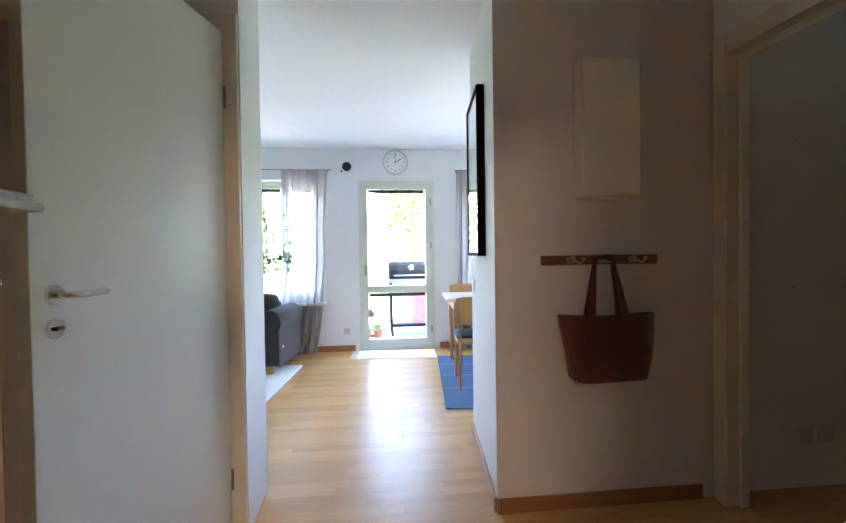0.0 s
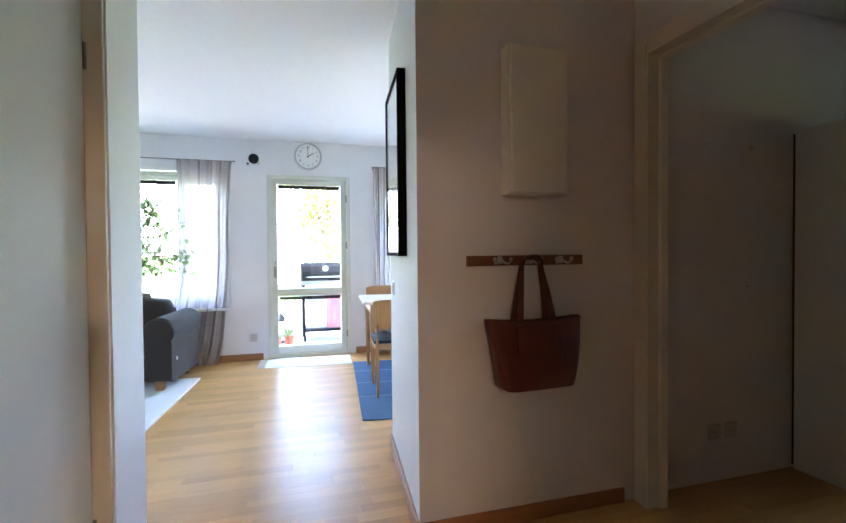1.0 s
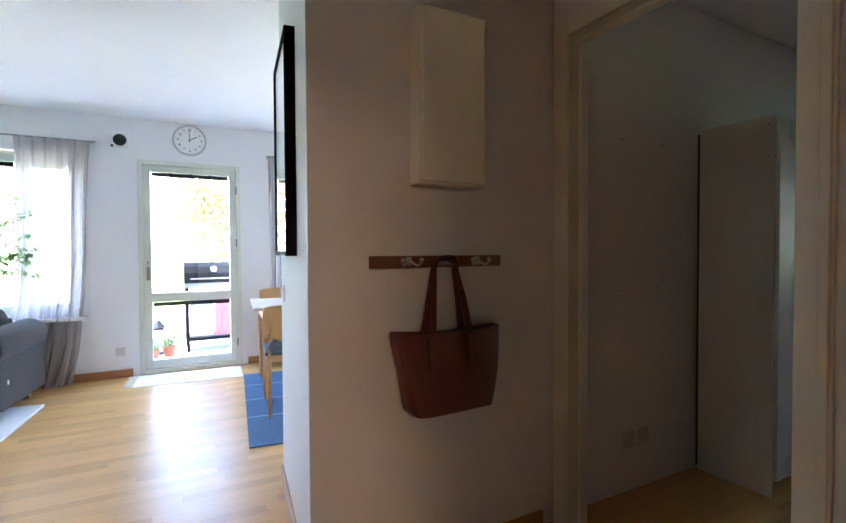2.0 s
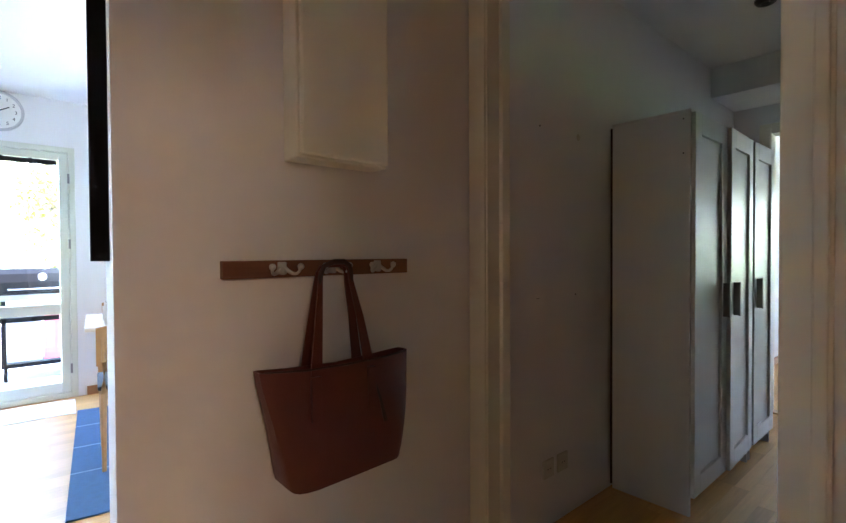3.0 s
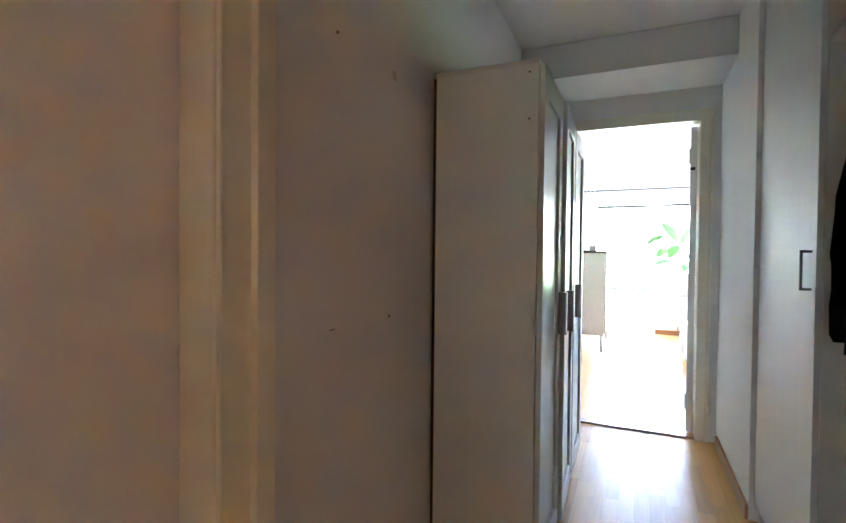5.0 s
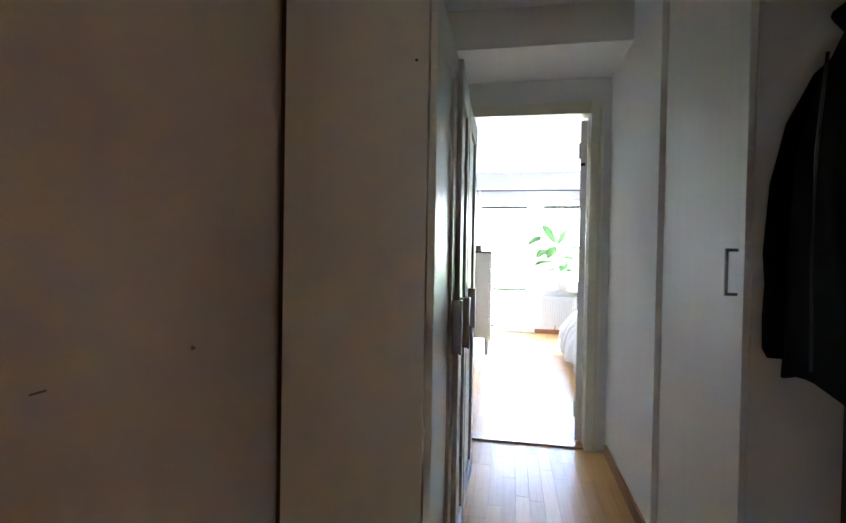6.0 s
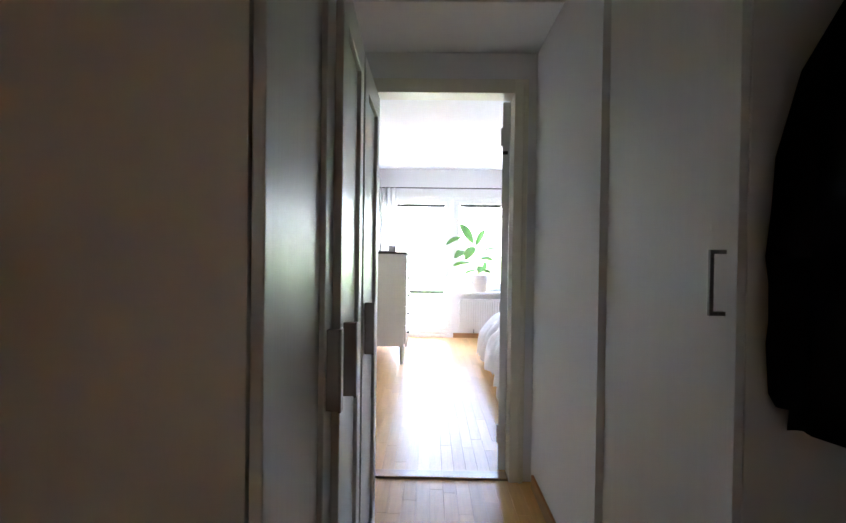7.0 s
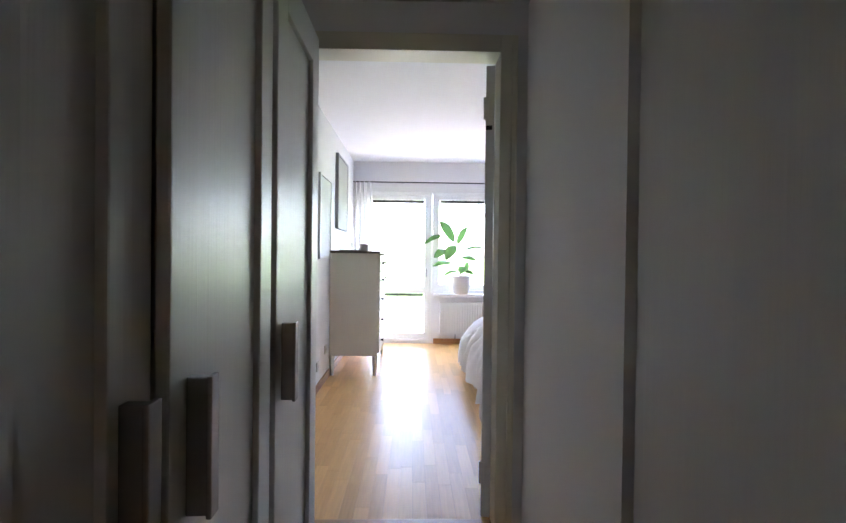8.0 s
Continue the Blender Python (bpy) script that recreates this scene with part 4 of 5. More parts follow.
for x0 in (-0.555, 0.003):
    part("seat_cushion", cushion((x0, 0.02, 0.29), (x0 + 0.552, 0.60, 0.47), 0.10), SOFA, sf, "", True)
    part("back_cushion", cushion((x0 + 0.005, 0.49, 0.44), (x0 + 0.552, 0.76, 0.77), 0.14), SOFA, sf, "", True)
part("backrest", boxes(((-0.57, 0.68, 0.28), (0.57, 0.82, 0.68)), bev=0.05), SOFA, sf, "", True)
for x in (-0.69, 0.69):
    for y in (0.06, 0.74):
        bm = bmesh.new()
        bmesh.ops.create_cone(bm, cap_ends=True, segments=4, radius1=0.04, radius2=0.052, depth=0.10, matrix=Matrix.Translation((x - 0.03 * math.copysign(1, x), y, 0.05)) @ Matrix.Rotation(radians(45), 4, "Z"))
        part("foot", bm, CHAIRW, sf, "pale tapered wooden foot")
part("label_tag", boxes(((0.781, 0.10, 0.27), (0.785, 0.115, 0.30)), bev=0), PLASTIC, sf, "tiny white fabric tag")

# throw over the sofa
th = thing("throw_blanket", "cream knitted throw draped over the sofa back", "blanket", (-2.27, 2.742, 0), -7)
def drape():
    bm = bmesh.new()
    path = [(0.845, 0.46), (0.84, 0.68), (0.74, 0.80), (0.60, 0.805), (0.43, 0.70), (0.385, 0.58), (0.33, 0.515), (0.20, 0.495), (0.02, 0.48), (-0.03, 0.40), (-0.035, 0.22)]
    rows = []
    for j, (y, z) in enumerate(path):
        row = []
        for i in range(29):
            f = i / 28
            w = 0.012 * math.sin(f * 21 + j * 0.7) + 0.007 * math.sin(f * 47 - j)
            row.append(bm.verts.new((-0.30 + 0.60 * f + 0.03 * math.sin(j * 0.9), y - 0.5 * w - 0.004, z + abs(w) + 0.012)))
        rows.append(row)
    for p, q in zip(rows, rows[1:]):
        for i in range(28):
            bm.faces.new((p[i], p[i + 1], q[i + 1], q[i]))
    r = bmesh.ops.extrude_face_region(bm, geom=bm.faces[:])
    bmesh.ops.translate(bm, vec=(0, -0.004, 0.012), verts=[v for v in r["geom"] if isinstance(v, bmesh.types.BMVert)])
    return bm
part("cloth", drape(), BLANKET, th, "", True)

# rugs
def rug(name, corner, w, l, rz, material, label, thick=0.012, border=None):
    o = thing(name, label, "rug", (corner[0], corner[1], 0), rz)
    bm = boxes(((0, 0, 0.001), (w, l, thick)), bev=0.005)
    part("mat", bm, material, o)
    return o
rug("white_rug", (-4.1, 1.00, 0), 2.52, 2.35, -5.9, RUGW, "thick white wool rug under the sofa", 0.02)
rb = rug("blue_rug", (-0.05, 1.46, 0), 2.0, 1.86, -6.2, RUGB, "blue woven rug under the dining table", 0.010)
for y in (0.55, 0.98, 1.42):
    part("stripe", boxes(((0.0, y, 0.0101), (2.0, y + 0.012, 0.0108)), bev=0), RUGBL, rb)
mr = thing("door_mat", "white cotton rag rug with fringes at the balcony door", "rug", (-0.80, 3.33, 0), -4)
def rag():
    bm = bmesh.new()
    n, m = 48, 24
    rows = []
    for j in range(m + 1):
        v = j / m
        row = []
        for i in range(n + 1):
            u = i / n
            lift = 0.010 + 0.007 * noise.noise(Vector((u * 7, v * 4, 2))) + 0.0022 * math.sin(v * 95) + 0.006 * max(0, noise.noise(Vector((u * 3, v * 2, 9))))
            edge = min(1.0, 9 * min(u, 1 - u), 7 * min(v, 1 - v))
            row.append(bm.verts.new((0.02 + 0.92 * u, 0.43 * v + 0.010 * math.sin(u * 9), 0.001 + lift * (0.35 + 0.65 * edge))))
        rows.append(row)
    for a, b in zip(rows, rows[1:]):
        for i in range(n):
            bm.faces.new((a[i], a[i + 1], b[i + 1], b[i]))
    rr = bmesh.ops.extrude_face_region(bm, geom=bm.faces[:])
    for g in rr["geom"]:
        if isinstance(g, bmesh.types.BMVert):
            g.co.z = 0.0005
    return bm
part("mat", rag(), RAG, mr, "", True)
rng = random.Random(5)
for k in range(22):
    y = 0.01 + k * 0.0195
    part("fringe", tube(bmesh.new(), [(0.02, y, 0.006), (-0.02, y + rng.uniform(-0.006, 0.006), 0.005), (-0.06, y + rng.uniform(-0.02, 0.02), 0.004)], 0.003, 5), RAG, mr)

# dining table and chairs
dt = thing("dining_table", "pale-topped dining table with wooden legs", "dining table", (0.12, 2.40, 0.011), -6)
part("tabletop", boxes(((0, 0, 0.715), (1.5, 0.82, 0.742)), bev=0.006), TABLEW, dt)
part("apron", boxes(((0.07, 0.06, 0.63), (1.43, 0.085, 0.715)), ((0.07, 0.735, 0.63), (1.43, 0.76, 0.715)), ((0.07, 0.085, 0.63), (0.095, 0.735, 0.715)), ((1.405, 0.085, 0.63), (1.43, 0.735, 0.715)), bev=0.002), CHAIRW, dt)
for x in (0.09, 1.41):
    for y in (0.08, 0.74):
        part("leg", rod(bmesh.new(), (x, y, 0.0), (x, y, 0.63), 0.016, 0.028, 14), CHAIRW, dt, "", True)

def chair(at, rz):
    c = thing("dining_chair", "honey-coloured wooden dining chair with curved back", "chair", at, rz, "chairs round the dining table")
    bm = bmesh.new()
    box(bm, (-0.20, -0.19, 0.435), (0.20, 0.22, 0.462), 0.012)
    part("seat", bm, BLACKM, c, "dark seat pad", True)
    part("seat_frame", boxes(((-0.19, -0.18, 0.385), (0.19, -0.16, 0.435)), ((-0.19, 0.18, 0.385), (0.19, 0.20, 0.435)), ((-0.19, -0.16, 0.385), (-0.17, 0.18, 0.435)), ((0.17, -0.16, 0.385), (0.19, 0.18, 0.435)), bev=0.003), CHAIRW, c)
    # backrest: a bent panel
    bm = bmesh.new()
    rows = []
    for z, lean in ((0.555, 0.012), (0.64, 0.026), (0.73, 0.042), (0.81, 0.052)):
        front = []
        for i in range(13):
            f = i / 12 * 2 - 1
            cut = 0.018 * f ** 4 if z > 0.78 else (-0.02 * f ** 4 if z < 0.57 else 0)
            front.append((0.205 * f, -0.21 - lean + 0.045 * f * f, z - cut))
        rows.append(front)
    for off in (0.0, 0.014):
        vs = [[bm.verts.new((x, y + off, z)) for x, y, z in r] for r in rows]
        for p, q in zip(vs, vs[1:]):
            for i in range(12):
                bm.faces.new((p[i], p[i + 1], q[i + 1], q[i]))
        if off == 0.0:
            first = vs
    for p, q in ((first[0], vs[0]), (first[-1], vs[-1]), ([r[0] for r in first], [r[0] for r in vs]), ([r[-1] for r in first], [r[-1] for r in vs])):
        for i in range(len(p) - 1):
            bm.faces.new((p[i], p[i + 1], q[i + 1], q[i]))
    part("backrest", bm, CHAIRW, c, "", True)
    for s in (-1, 1):
        part("leg", tube(bmesh.new(), [(0.175 * s, -0.235, 0.0), (0.172 * s, -0.185, 0.42), (0.168 * s, -0.195, 0.60), (0.168 * s, -0.215, 0.74)], [0.011, 0.017, 0.015, 0.011], 12), CHAIRW, c, "", True)
        part("leg", rod(bmesh.new(), (0.175 * s, 0.20, 0.0), (0.165 * s, 0.175, 0.42), 0.011, 0.018, 12), CHAIRW, c, "", True)
    return c
c1 = chair((0.355, 2.15, 0.011), -6)
copy_thing(c1, pose(0.54, 3.36, 0.011, 0, 0, 176))
copy_thing(c1, pose(1.25, 2.06, 0.011, 0, 0, -6))

# fig in a white pot on the sill
pl = thing("potted_fig", "leafy green weeping fig in a white pot", "plant", (-2.22, LY - 0.16, 0.62))
part("pot", lathe(bmesh.new(), [(0.001, 0.0), (0.10, 0.0), (0.138, 0.32), (0.143, 0.335), (0.13, 0.335), (0.122, 0.30), (0.001, 0.30)]), POTW, pl, "", True)
def small_leaf(bm, p, d, ln, wd):
    d = d.normalized()
    up = Vector((0, 0, 1)) if abs(d.z) < 0.9 else Vector((1, 0, 0))
    s = d.cross(up).normalized()
    n = s.cross(d)
    v = [bm.verts.new(q) for q in (p, p + d * ln * 0.45 + s * wd + n * wd * 0.3, p + d * ln - n * ln * 0.15, p + d * ln * 0.45 - s * wd + n * wd * 0.3, p + d * ln * 0.5)]
    bm.faces.new((v[0], v[1], v[4]))
    bm.faces.new((v[1], v[2], v[4]))
    bm.faces.new((v[2], v[3], v[4]))
    bm.faces.new((v[3], v[0], v[4]))
rng = random.Random(11)
bm, lf = bmesh.new(), bmesh.new()
tube(bm, [(0, 0, 0.28), (0.01, 0.0, 0.45), (-0.01, 0.01, 0.65), (0.01, 0, 0.95)], [0.016, 0.013, 0.011, 0.006])
for k in range(130):
    h = rng.uniform(0.46, 1.18)
    a = rng.uniform(0, 6.28)
    r = rng.uniform(0.25, 0.72) * (1.15 - abs(h - 0.65))
    st = Vector((0, 0, min(0.85, h * 0.8)))
    en = Vector((r * math.cos(a) + 0.12, -0.03 + 0.10 * math.sin(a), h * 1.12 + 0.10 - r * 0.3))
    md = (st + en) / 2 + Vector((0, 0, 0.05))
    tube(bm, [st, md, en], [0.005, 0.003, 0.0015], 5)
    for q in range(14):
        f = rng.uniform(0.3, 1.05)
        p = st.lerp(en, f) + Vector((rng.uniform(-.03, .03), rng.uniform(-.03, .03), rng.uniform(-.05, .02)))
        small_leaf(lf, p, Vector((rng.uniform(-1, 1), rng.uniform(-1, 1), rng.uniform(-1.1, 0.3))), rng.uniform(0.06, 0.095), rng.uniform(0.016, 0.026))
part("stem", bm, STEM, pl)
tagged(part("foliage", lf, LEAF2, pl), kind="stuff")

# ---------------- bedroom ----------------
ds = thing("dresser", "tall ivory chest of drawers with dark top", "dresser", (6.72, 0.162, 0))
part("side_panel", boxes(((0.0, -0.475, 0.20), (0.03, 0, 1.225)), bev=0.003), DRESS, ds)
part("side_panel", boxes(((1.05, -0.475, 0.20), (1.08, 0, 1.225)), bev=0.003), DRESS, ds)
part("back_panel", boxes(((0.03, -0.02, 0.20), (1.05, -0.005, 1.225)), bev=0), DRESS, ds)
part("bottom_panel", boxes(((0.03, -0.46, 0.20), (1.05, -0.02, 0.22)), bev=0), DRESS, ds)
part("top", boxes(((-0.02, -0.50, 1.225), (1.10, 0.003, 1.25)), bev=0.006), DRESST, ds, "dark stained wooden top")
for x in (0.0, 1.03):
    for y in (-0.475, -0.045):
        bm = bmesh.new()
        x0, y0 = x + 0.025, y + 0.0225
        rod(bm, (x0, y0, 0), (x0, y0, 0.205), 0.018, 0.03, 4)
        part("leg", bm, DRESS, ds)
zs = [0.215, 0.43, 0.645, 0.86, 1.04, 1.215]
for i in range(5):
    for (x0, x1) in (((0.035, 0.538), (0.542, 1.045)) if i >= 3 else ((0.035, 1.045),)):
        d = part("drawer", boxes(((x0, -0.495, zs[i] + 0.005), (x1, -0.472, zs[i + 1] - 0.005)), bev=0.004), DRESS, ds)
        for kx in ((x0 + x1) / 2,) if i >= 3 else (0.25, 0.83):
            bm = tube(bmesh.new(), [(kx, -0.495, (zs[i] + zs[i + 1]) / 2), (kx, -0.512, (zs[i] + zs[i + 1]) / 2), (kx, -0.522, (zs[i] + zs[i + 1]) / 2)], [0.007, 0.009, 0.016], 12)
            part("knob", bm, BLACKM, d, "", True)
ty = thing("tray", "small dark tray on the dresser", "tray", (6.86, -0.02, 1.25))
part("base", boxes(((-0.08, -0.12, 0), (0.08, 0.10, 0.012)), bev=0.003), STEEL, ty)
jr = thing("glass_jar", "small glass jar on the dresser tray", "jar", (6.86, -0.03, 1.262))
part("body", lathe(bmesh.new(), [(0.001, 0.002), (0.025, 0.002), (0.028, 0.02), (0.028, 0.05), (0.018, 0.06), (0.018, 0.07), (0.015, 0.07), (0.015, 0.06), (0.024, 0.048), (0.024, 0.006), (0.001, 0.006)], 18), GLASS, jr, "", True)
pfm = thing("photo_stand", "small dark photo stand on the dresser", "photo stand", (6.80, -0.17, 1.25))
part("frame", boxes(((-0.03, -0.04, 0), (-0.015, 0.04, 0.07)), bev=0.002), STEEL, pfm)

pa = thing("framed_canvas", "grey canvas picture on the bedroom wall", "picture", (7.41, 0.17, 1.49))
part("frame", boxes(((-0.37, -0.035, 0), (-0.345, 0, 0.80)), ((0.345, -0.035, 0), (0.37, 0, 0.80)), ((-0.345, -0.035, 0), (0.345, 0, 0.02)), ((-0.345, -0.035, 0.78), (0.345, 0, 0.80)), bev=0.002), PAPERD, pa)
part("canvas", boxes(((-0.345, -0.028, 0.02), (0.345, -0.005, 0.78)), bev=0), PAPERD, pa)
pb = thing("framed_poster", "pale poster in a thin white frame", "picture", (6.44, 0.17, 1.17))
part("frame", boxes(((-0.28, -0.022, 0), (-0.262, 0, 0.76)), ((0.262, -0.022, 0), (0.28, 0, 0.76)), ((-0.262, -0.022, 0), (0.262, 0, 0.018)), ((-0.262, -0.022, 0.742), (0.262, 0, 0.76)), bev=0.002), WHITE, pb)
part("print", boxes(((-0.262, -0.012, 0.018), (0.262, -0.004, 0.742)), bev=0), PAPER, pb)

rd = thing("radiator", "white ribbed panel radiator under the window", "radiator", (BX - 0.11, -1.55, 0.14))
part("body", boxes(((0.02, -0.52, 0.0), (0.07, 0.52, 0.44)), bev=0.006), WHITE, rd)
for k in range(30):
    y = -0.50 + k * 0.0345
    part("rib", boxes(((0.002, y, 0.02), (0.02, y + 0.018, 0.42)), bev=0.005), WHITE, rd)
part("bracket", boxes(((0.07, -0.3, 0.1), (0.11, -0.26, 0.3)), ((0.07, 0.26, 0.1), (0.11, 0.30, 0.3)), bev=0), WHITE, rd)
part("pipe", tube(bmesh.new(), [(0.045, 0.30, 0.02), (0.045, 0.30, -0.06), (0.10, 0.30, -0.06)], 0.008), STEEL, rd)

rp = thing("rubber_plant", "broad-leaved rubber plant in a pale round pot", "plant", (BX - 0.10, -1.32, 0.697))
part("pot", lathe(bmesh.new(), [(0.001, 0.0), (0.092, 0.0), (0.108, 0.02), (0.128, 0.16), (0.126, 0.245), (0.105, 0.25), (0.10, 0.235), (0.10, 0.21), (0.001, 0.21)]), POTM, rp, "", True)
part("stem", tube(bmesh.new(), [(0, 0.01, 0.2), (-0.01, 0.04, 0.45), (0.0, 0.05, 0.65), (0.01, 0.09, 0.82)], [0.010, 0.008, 0.007, 0.004]), STEM, rp)
def big_leaf(base, tip, wd, lean):
    """A broad blade from base to tip, turned mostly towards the room; lean tips it over."""
    bm = bmesh.new()
    b, t = Vector(base), Vector(tip)
    d = t - b
    s = Vector((-1, 0, lean)).cross(d.normalized()).normalized()
    n = s.cross(d.normalized()).normalized()
    rows = []
    for i in range(13):
        f = i / 12
        w = wd * (math.sin(math.pi * f ** 0.85)) ** 0.7 if 0 < f < 1 else 0.002
        c = b + d * f + Vector((0, 0, 0.10 * d.length * math.sin(math.pi * f)))
        rows.append([bm.verts.new(c + s * w * k + n * (0.25 * w * abs(k) + 0.003 * math.sin(9 * f))) for k in (-1, -0.5, 0, 0.5, 1)])
    for p, q in zip(rows, rows[1:]):
        for i in range(4):
            bm.faces.new((p[i], p[i + 1], q[i + 1], q[i]))
    return bm
for y0, z0, y1, z1, w, dx, lean in ((0.09, 0.70, 0.31, 0.98, 0.066, -0.10, 0.3), (0.27, 0.80, 0.52, 0.67, 0.042, -0.05, 1.0), (0.06, 0.67, -0.08, 0.92, 0.046, 0.04, 0.2),
                                    (0.20, 0.60, 0.38, 0.49, 0.058, -0.12, 0.5), (0.08, 0.66, 0.23, 0.46, 0.072, -0.14, 0.4), (-0.02, 0.60, -0.31, 0.63, 0.034, -0.06, 1.2),
                                    (0.00, 0.50, -0.20, 0.46, 0.042, -0.08, 0.9), (0.13, 0.43, 0.40, 0.375, 0.046, -0.10, 0.9), (0.04, 0.32, 0.25, 0.25, 0.030, -0.08, 1.0),
                                    (0.00, 0.27, -0.01, 0.38, 0.055, -0.08, 0.3), (-0.05, 0.31, -0.16, 0.28, 0.035, -0.08, 0.6), (-0.07, 0.30, -0.08, 0.44, 0.034, 0.0, 0.2)):
    lf1 = part("leaf", big_leaf((0.0, y0, z0), (dx, y1, z1), w, lean), LEAF, rp, "", True)
    part("leaf_stalk", tube(bmesh.new(), [(0.0, 0.03 + 0.04 * z0, z0 - 0.03), (0.0, (y0 + 0.03) / 2, z0 - 0.012), (0.0, y0, z0)], 0.003, 5), STEM, lf1)
bk = thing("photo_easel", "small dark photo easel on the window sill", "photo stand", (BX - 0.08, -1.75, 0.697))
part("frame", boxes(((-0.01, -0.07, 0), (0.0, 0.0, 0.13)), bev=0.002), STEEL, bk)

curtain("bedroom_curtain", -0.10, 0.16, 2.215, 0.02, BX - 0.10, "y", CURTW, 4, 0.022, "white gathered curtain at the balcony door", 0, 21)
cr = thing("curtain_rod", "thin black curtain rod across the bedroom window", "curtain rod")
part("bar", rod(bmesh.new(), (BX - 0.10, 0.16, 2.205), (BX - 0.10, -2.9, 2.205), 0.008), BLACK, cr)
for y in (-0.5, -2.6):
    part("bracket", boxes(((BX - 0.105, y - 0.006, 2.197), (BX, y + 0.006, 2.213)), bev=0.001), BLACK, cr)
part("pull_wand", rod(bmesh.new(), (BX - 0.13, 0.13, 2.2), (BX - 0.14, 0.13, 1.25), 0.004), STEEL, cr)

be = thing("bed", "low bed with pale base and tall headboard", "bed", (5.30, -1.30, 0))
part("base", boxes(((0.04, -2.0, 0.12), (1.70, -0.06, 0.30)), bev=0.01), POTM, be)
part("mattress", cushion((0.03, -2.02, 0.30), (1.71, -0.05, 0.48), 0.02), DUVET, be, "", True)
for x in (0.12, 1.62):
    for y in (-1.9, -0.16):
        part("leg", rod(bmesh.new(), (x, y, 0), (x, y, 0.12), 0.025, 0.03), CHAIRW, be)
part("headboard", boxes(((-0.02, -2.10, 0.0), (1.76, -2.03, 1.05)), bev=0.02), POTM, be)
du = thing("duvet", "thick pale cotton duvet with soft creases", "bedding", (5.30, -1.30, 0))
def duvet():
    bm = bmesh.new()
    nx, ny = 70, 60
    rows = []
    for j in range(ny + 1):
        v = j / ny
        row = []
        for i in range(nx + 1):
            u = i / nx
            x = -0.12 + 1.99 * u
            if v < 0.30:
                s = v / 0.30
                a = s * math.pi / 2
                y = 0.13 - 0.34 * (1 - math.cos(a))
                z = 0.12 + 0.46 * math.sin(a) ** 0.9
                y += 0.035 * math.sin(u * 34 + 3 * math.sin(u * 9)) * (1 - s)
            else:
                y = -0.21 - 1.15 * (v - 0.30) / 0.70
                z = 0.58
            edge = max(0.0, abs(u - 0.5) * 2 - 0.88) / 0.12
            z -= 0.40 * edge ** 1.6 * (z / 0.6)
            p = Vector((x, y, z))
            k = noise.noise(p * 4.5) * 0.040 + 0.012 * math.sin(u * 60 + 5 * noise.noise(p * 3)) * max(0.0, 1 - v / 0.45) + noise.noise(Vector((p.x * 16, p.y * 7, p.z * 7)) + Vector((4, 2, 1))) * 0.02
            row.append(bm.verts.new(p + Vector((0, 0.4 * k, k))))
        rows.append(row)
    for a, b in zip(rows, rows[1:]):
        for i in range(nx):
            bm.faces.new((a[i], a[i + 1], b[i + 1], b[i]))
    return bm
part("cover", duvet(), DUVET, du, "", True)

# ---------------- outside ----------------
structure("ground", boxes(((-900, -900, -0.5), (900, 900, -0.30)), bev=0), LAWN, "wide green lawn")
structure("terrace", boxes(((-6.5, LY + 0.25, -0.30), (5.5, LY + 7.0, -0.06)), bev=0.01), PAVE, "pale paved terrace outside the balcony door")
structure("balcony_slab", boxes(((BX + 0.25, -5.6, -0.30), (BX + 7.5, 3.0, -0.06)), bev=0.01), DECK, "grey terrace outside the bedroom, darkened to cut bounce")

gr = thing("barbecue_grill", "black gas barbecue with side table and red panel", "grill", (0.02, 5.05, -0.06))
part("cart", boxes(((-0.33, 0.0, 0.14), (-0.29, 0.5, 0.81)), ((0.29, 0.0, 0.14), (0.33, 0.5, 0.81)), ((-0.29, 0.0, 0.14), (0.29, 0.5, 0.18)), bev=0.004), GRILLB, gr)
part("door", boxes(((-0.285, -0.012, 0.20), (-0.01, 0.004, 0.79)), bev=0.006), GRILLG, gr, "grey sheet door")
part("door", boxes(((0.0, -0.012, 0.20), (0.285, 0.004, 0.79)), bev=0.006), GRILLR, gr, "red sheet door")
part("firebox", boxes(((-0.34, -0.02, 0.81), (0.34, 0.52, 0.88)), bev=0.012), GRILLB, gr)
bm = bmesh.new()
prof = [(0.0, 0.88), (0.0, 1.0), (0.04, 1.08), (0.13, 1.13), (0.36, 1.13), (0.47, 1.08), (0.52, 0.88)]
ra = [bm.verts.new((-0.34, y, z)) for y, z in prof]
rb2 = [bm.verts.new((0.34, y, z)) for y, z in prof]
for i in range(len(prof)):
    bm.faces.new((ra[i], ra[(i + 1) % len(prof)], rb2[(i + 1) % len(prof)], rb2[i]))
bm.faces.new(ra)
bm.faces.new(rb2[::-1])
lid = part("lid", bm, GRILLB, gr)
part("thermometer", rod(bmesh.new(), (0, 0.02, 1.05), (0, -0.005, 1.045), 0.035, None, 20), PLASTIC, lid)
bm = tube(bmesh.new(), [(-0.27, 0.0, 0.93), (-0.27, -0.05, 0.93), (0.27, -0.05, 0.93), (0.27, 0.0, 0.93)], 0.011)
part("lid_handle", bm, CHROME, lid)
part("control_panel", boxes(((-0.34, -0.045, 0.815), (0.34, -0.02, 0.872)), bev=0.005), STEEL, gr)
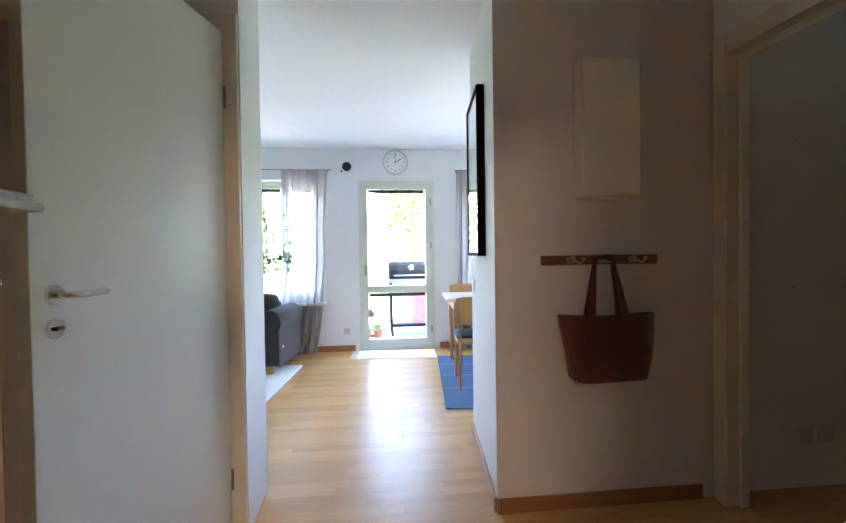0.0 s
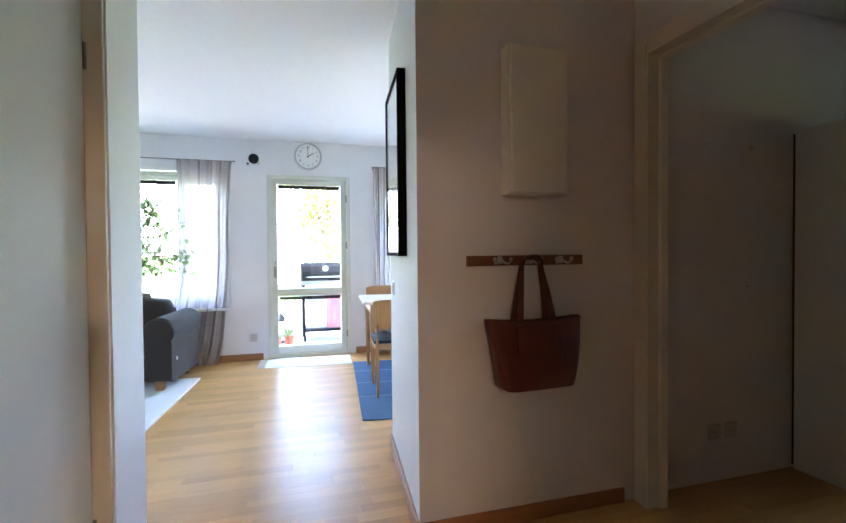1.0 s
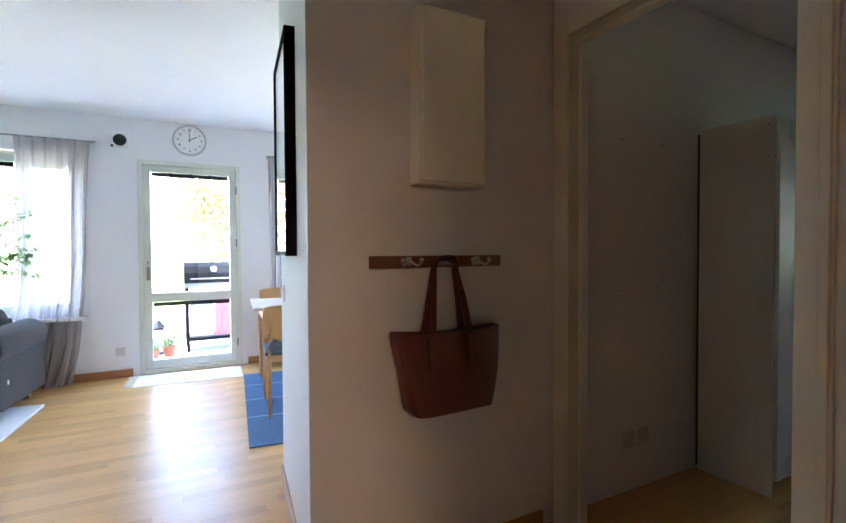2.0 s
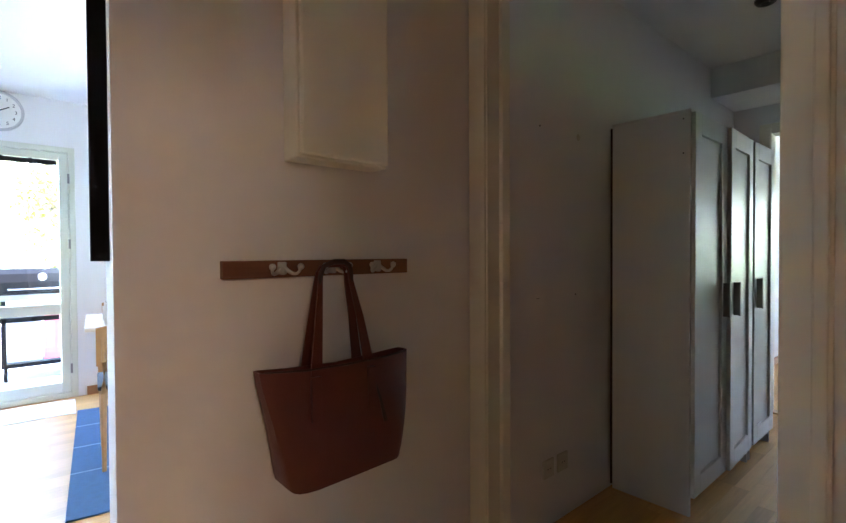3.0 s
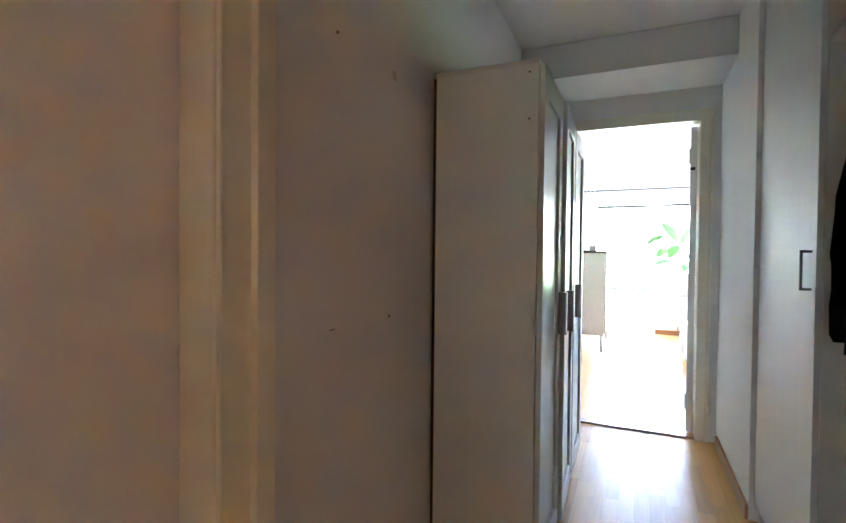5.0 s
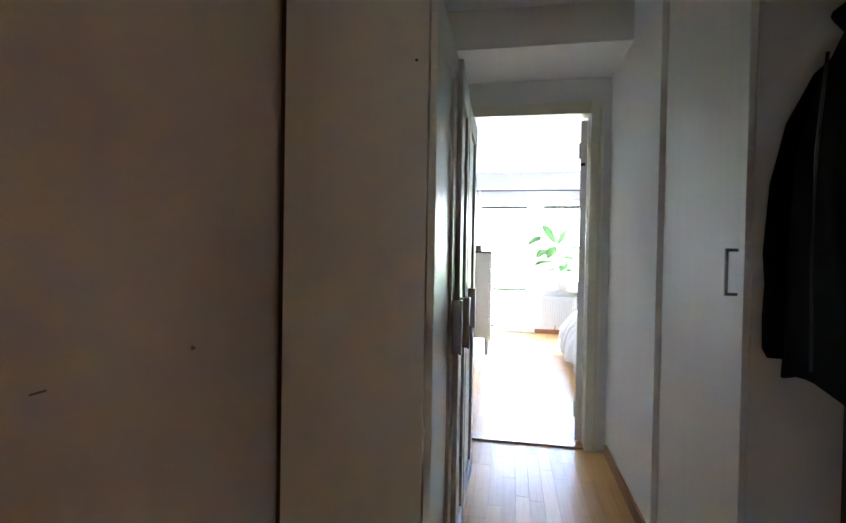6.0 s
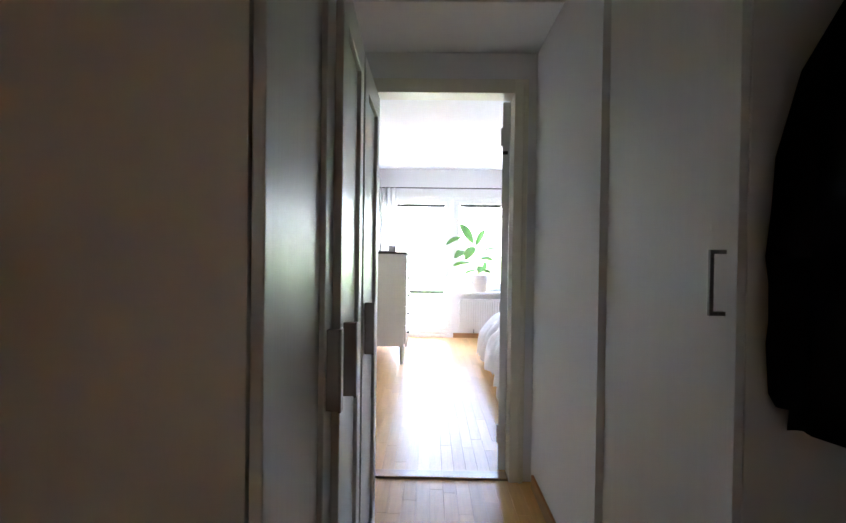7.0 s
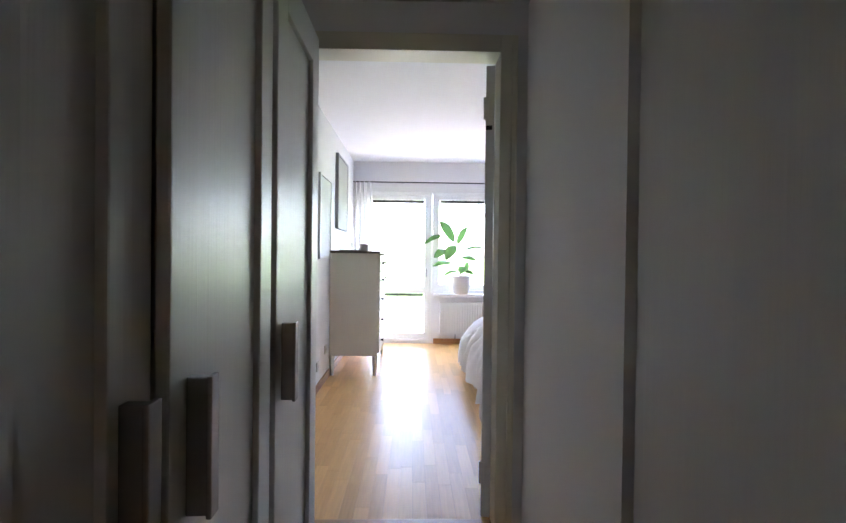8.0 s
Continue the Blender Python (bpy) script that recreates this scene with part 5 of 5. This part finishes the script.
part("side_table", boxes(((-0.70, 0.02, 0.80), (-0.345, 0.48, 0.83)), bev=0.005), GRILLG, gr)
for x in (-0.30, 0.30):
    for y in (0.05, 0.45):
        bm = rod(bmesh.new(), (x - 0.015, y, 0.05), (x + 0.015, y, 0.05), 0.05, None, 16)
        rod(bm, (x, y, 0.06), (x, y, 0.14), 0.012)
        part("castor", bm, GRILLB, gr)

def pot_plant(at, hgt, r, seed):
    o = thing("terrace_plant", "small green plant in a terracotta pot", "plant", at, 0, "plants on the terrace")
    part("pot", lathe(bmesh.new(), [(0.001, 0), (r * 0.7, 0), (r, r * 1.5), (r * 1.1, r * 1.5), (r * 1.1, r * 1.8), (r * 0.95, r * 1.8), (r * 0.9, r * 1.5), (0.001, r * 1.5)], 18), TERRA, o, "", True)
    bm = bmesh.new()
    g = random.Random(seed)
    for k in range(110):
        a = g.uniform(0, 6.28)
        d = Vector((math.cos(a) * 0.7, math.sin(a) * 0.7, g.uniform(0.2, 1.6)))
        p = Vector((g.uniform(-.5, .5) * r, g.uniform(-.5, .5) * r, r * 1.5)) + d * g.uniform(0.0, hgt * 0.5)
        small_leaf(bm, p, d, hgt * 0.35, hgt * 0.05)
    tagged(part("foliage", bm, LEAF2, o), kind="stuff")
pot_plant((-0.50, 4.95, -0.06), 0.22, 0.07, 3)
pot_plant((-0.66, 4.85, -0.06), 0.28, 0.06, 4)
ln = thing("lantern", "black metal garden lantern on the terrace", "lantern", (-0.62, 5.15, -0.06))
part("frame", boxes(((-0.07, -0.07, 0), (0.07, 0.07, 0.03)), ((-0.07, -0.07, 0.30), (0.07, 0.07, 0.33)), ((-0.07, -0.07, 0.03), (-0.055, -0.055, 0.30)), ((0.055, -0.07, 0.03), (0.07, -0.055, 0.30)), ((-0.07, 0.055, 0.03), (-0.055, 0.07, 0.30)), ((0.055, 0.055, 0.03), (0.07, 0.07, 0.30)), bev=0.002), BLACKM, ln)
part("roof", rod(bmesh.new(), (0, 0, 0.33), (0, 0, 0.42), 0.09, 0.02, 4), BLACKM, ln)

def tree(at, hgt, spread, seed, label):
    o = thing("tree", label, "tree", at, 0, "trees in the garden")
    g = random.Random(seed)
    bm, lf = bmesh.new(), bmesh.new()
    tube(bm, [(0, 0, 0), (0.05, 0.02, hgt * 0.3), (-0.04, 0.05, hgt * 0.6), (0.03, 0, hgt * 0.9)], [0.16, 0.12, 0.08, 0.03], 10)
    for k in range(26):
        f = g.uniform(0.25, 0.9)
        a = g.uniform(0, 6.28)
        r = spread * g.uniform(0.5, 1.0) * (1.1 - 0.6 * abs(f - 0.5))
        st = Vector((0, 0, hgt * f))
        en = Vector((r * math.cos(a), r * math.sin(a), hgt * f + g.uniform(0.1, 0.35) * hgt))
        md = st.lerp(en, 0.5) + Vector((0, 0, -0.1))
        tube(bm, [st, md, en], [0.05, 0.03, 0.01], 6)
        for q in range(5):
            c = st.lerp(en, g.uniform(0.45, 1.05)) + Vector([g.uniform(-.4, .4) for _ in range(3)])
            for _ in range(26):
                p = c + Vector([g.gauss(0, 0.28) for _ in range(3)])
                small_leaf(lf, p, Vector([g.uniform(-1, 1) for _ in range(3)]), g.uniform(0.12, 0.2), g.uniform(0.04, 0.06))
    part("trunk", bm, BARK, o)
    tagged(part("crown", lf, TREEL, o), kind="stuff")
    return o
tree((0.75, 12.5, -0.3), 3.5, 1.5, 1, "yellow-green garden tree with airy crown")
tree((-4.5, 16.0, -0.3), 7.5, 2.6, 2, "tall leafy garden tree beyond the lawn")
tree((17.5, 1.4, -0.3), 6.5, 2.4, 3, "leafy garden tree opposite the bedroom")
tree((21.0, -4.5, -0.3), 7.5, 2.8, 4, "tall leafy tree behind the garden")

# ---------------- parquet ----------------
SW, SL = 0.068, 0.56
mesh = bpy.data.meshes.new("plank")
bm = boxes(((0.0005, 0.0003, -0.012), (SL - 0.0005, SW - 0.0003, 0.0)), bev=0)
bm.to_mesh(mesh)
bm.free()
mesh.materials.append(OAK)
floor_ob = bpy.data.objects["floor"]
rng = random.Random(4)
count = 0
verts, faces = [], []
def fill(x0, x1, y0, y1, near):
    global count
    n = int((y1 - y0) / SW) + 1
    for j in range(n):
        y = y0 + j * SW
        x = x0 - rng.uniform(0, SL)
        while x < x1:
            cx, cy = x + SL / 2, y + SW / 2
            if near and count < 300 and near[0] < cx < near[1] and near[2] < cy < near[3] and x > x0 and x + SL < x1 and y + SW < y1:
                ob = new("plank", mesh)
                ob.location = (x, y, 0.0)
                ob.parent = floor_ob
                count += 1
            else:
                a, b = max(x, x0) + 0.0005, min(x + SL, x1) - 0.0005
                c, d = y + 0.0003, min(y + SW, y1) - 0.0003
                if b > a and d > c:
                    k = len(verts)
                    verts.extend([(a, c, -0.012), (b, c, -0.012), (b, d, -0.012), (a, d, -0.012), (a, c, 0), (b, c, 0), (b, d, 0), (a, d, 0)])
                    faces.extend([tuple(k + q for q in f) for f in ((4, 5, 6, 7), (0, 1, 5, 4), (1, 2, 6, 5), (2, 3, 7, 6), (3, 0, 4, 7))])
            x += SL
fill(-4.6, 3.3, 0.28, LY, (-1.2, 0.3, 1.0, 3.5))
fill(4.13, BX, -3.6, 0.17, (4.13, 7.2, -1.5, 0.17))
fill(1.04, 4.045, -1.9, 0.02, None)
fill(-2.4, 1.04, -3.2, 0.28, None)
fill(-2.3, 1.0, -6.3, -3.2, None)
me = bpy.data.meshes.new("parquet")
me.from_pydata(verts, [], faces)
me.materials.append(OAK)
pq = new("parquet", me)
pq.parent = floor_ob
tagged(pq, "glossy honey oak strip parquet", kind="stuff")

# assumed lamp fitting round the bulb, unseen behind the hall, lit
kl = thing("pendant_lamp", "assumed unseen pendant lamp that warms the hall wall", "lamp", (-1.2, -4.6, 0))
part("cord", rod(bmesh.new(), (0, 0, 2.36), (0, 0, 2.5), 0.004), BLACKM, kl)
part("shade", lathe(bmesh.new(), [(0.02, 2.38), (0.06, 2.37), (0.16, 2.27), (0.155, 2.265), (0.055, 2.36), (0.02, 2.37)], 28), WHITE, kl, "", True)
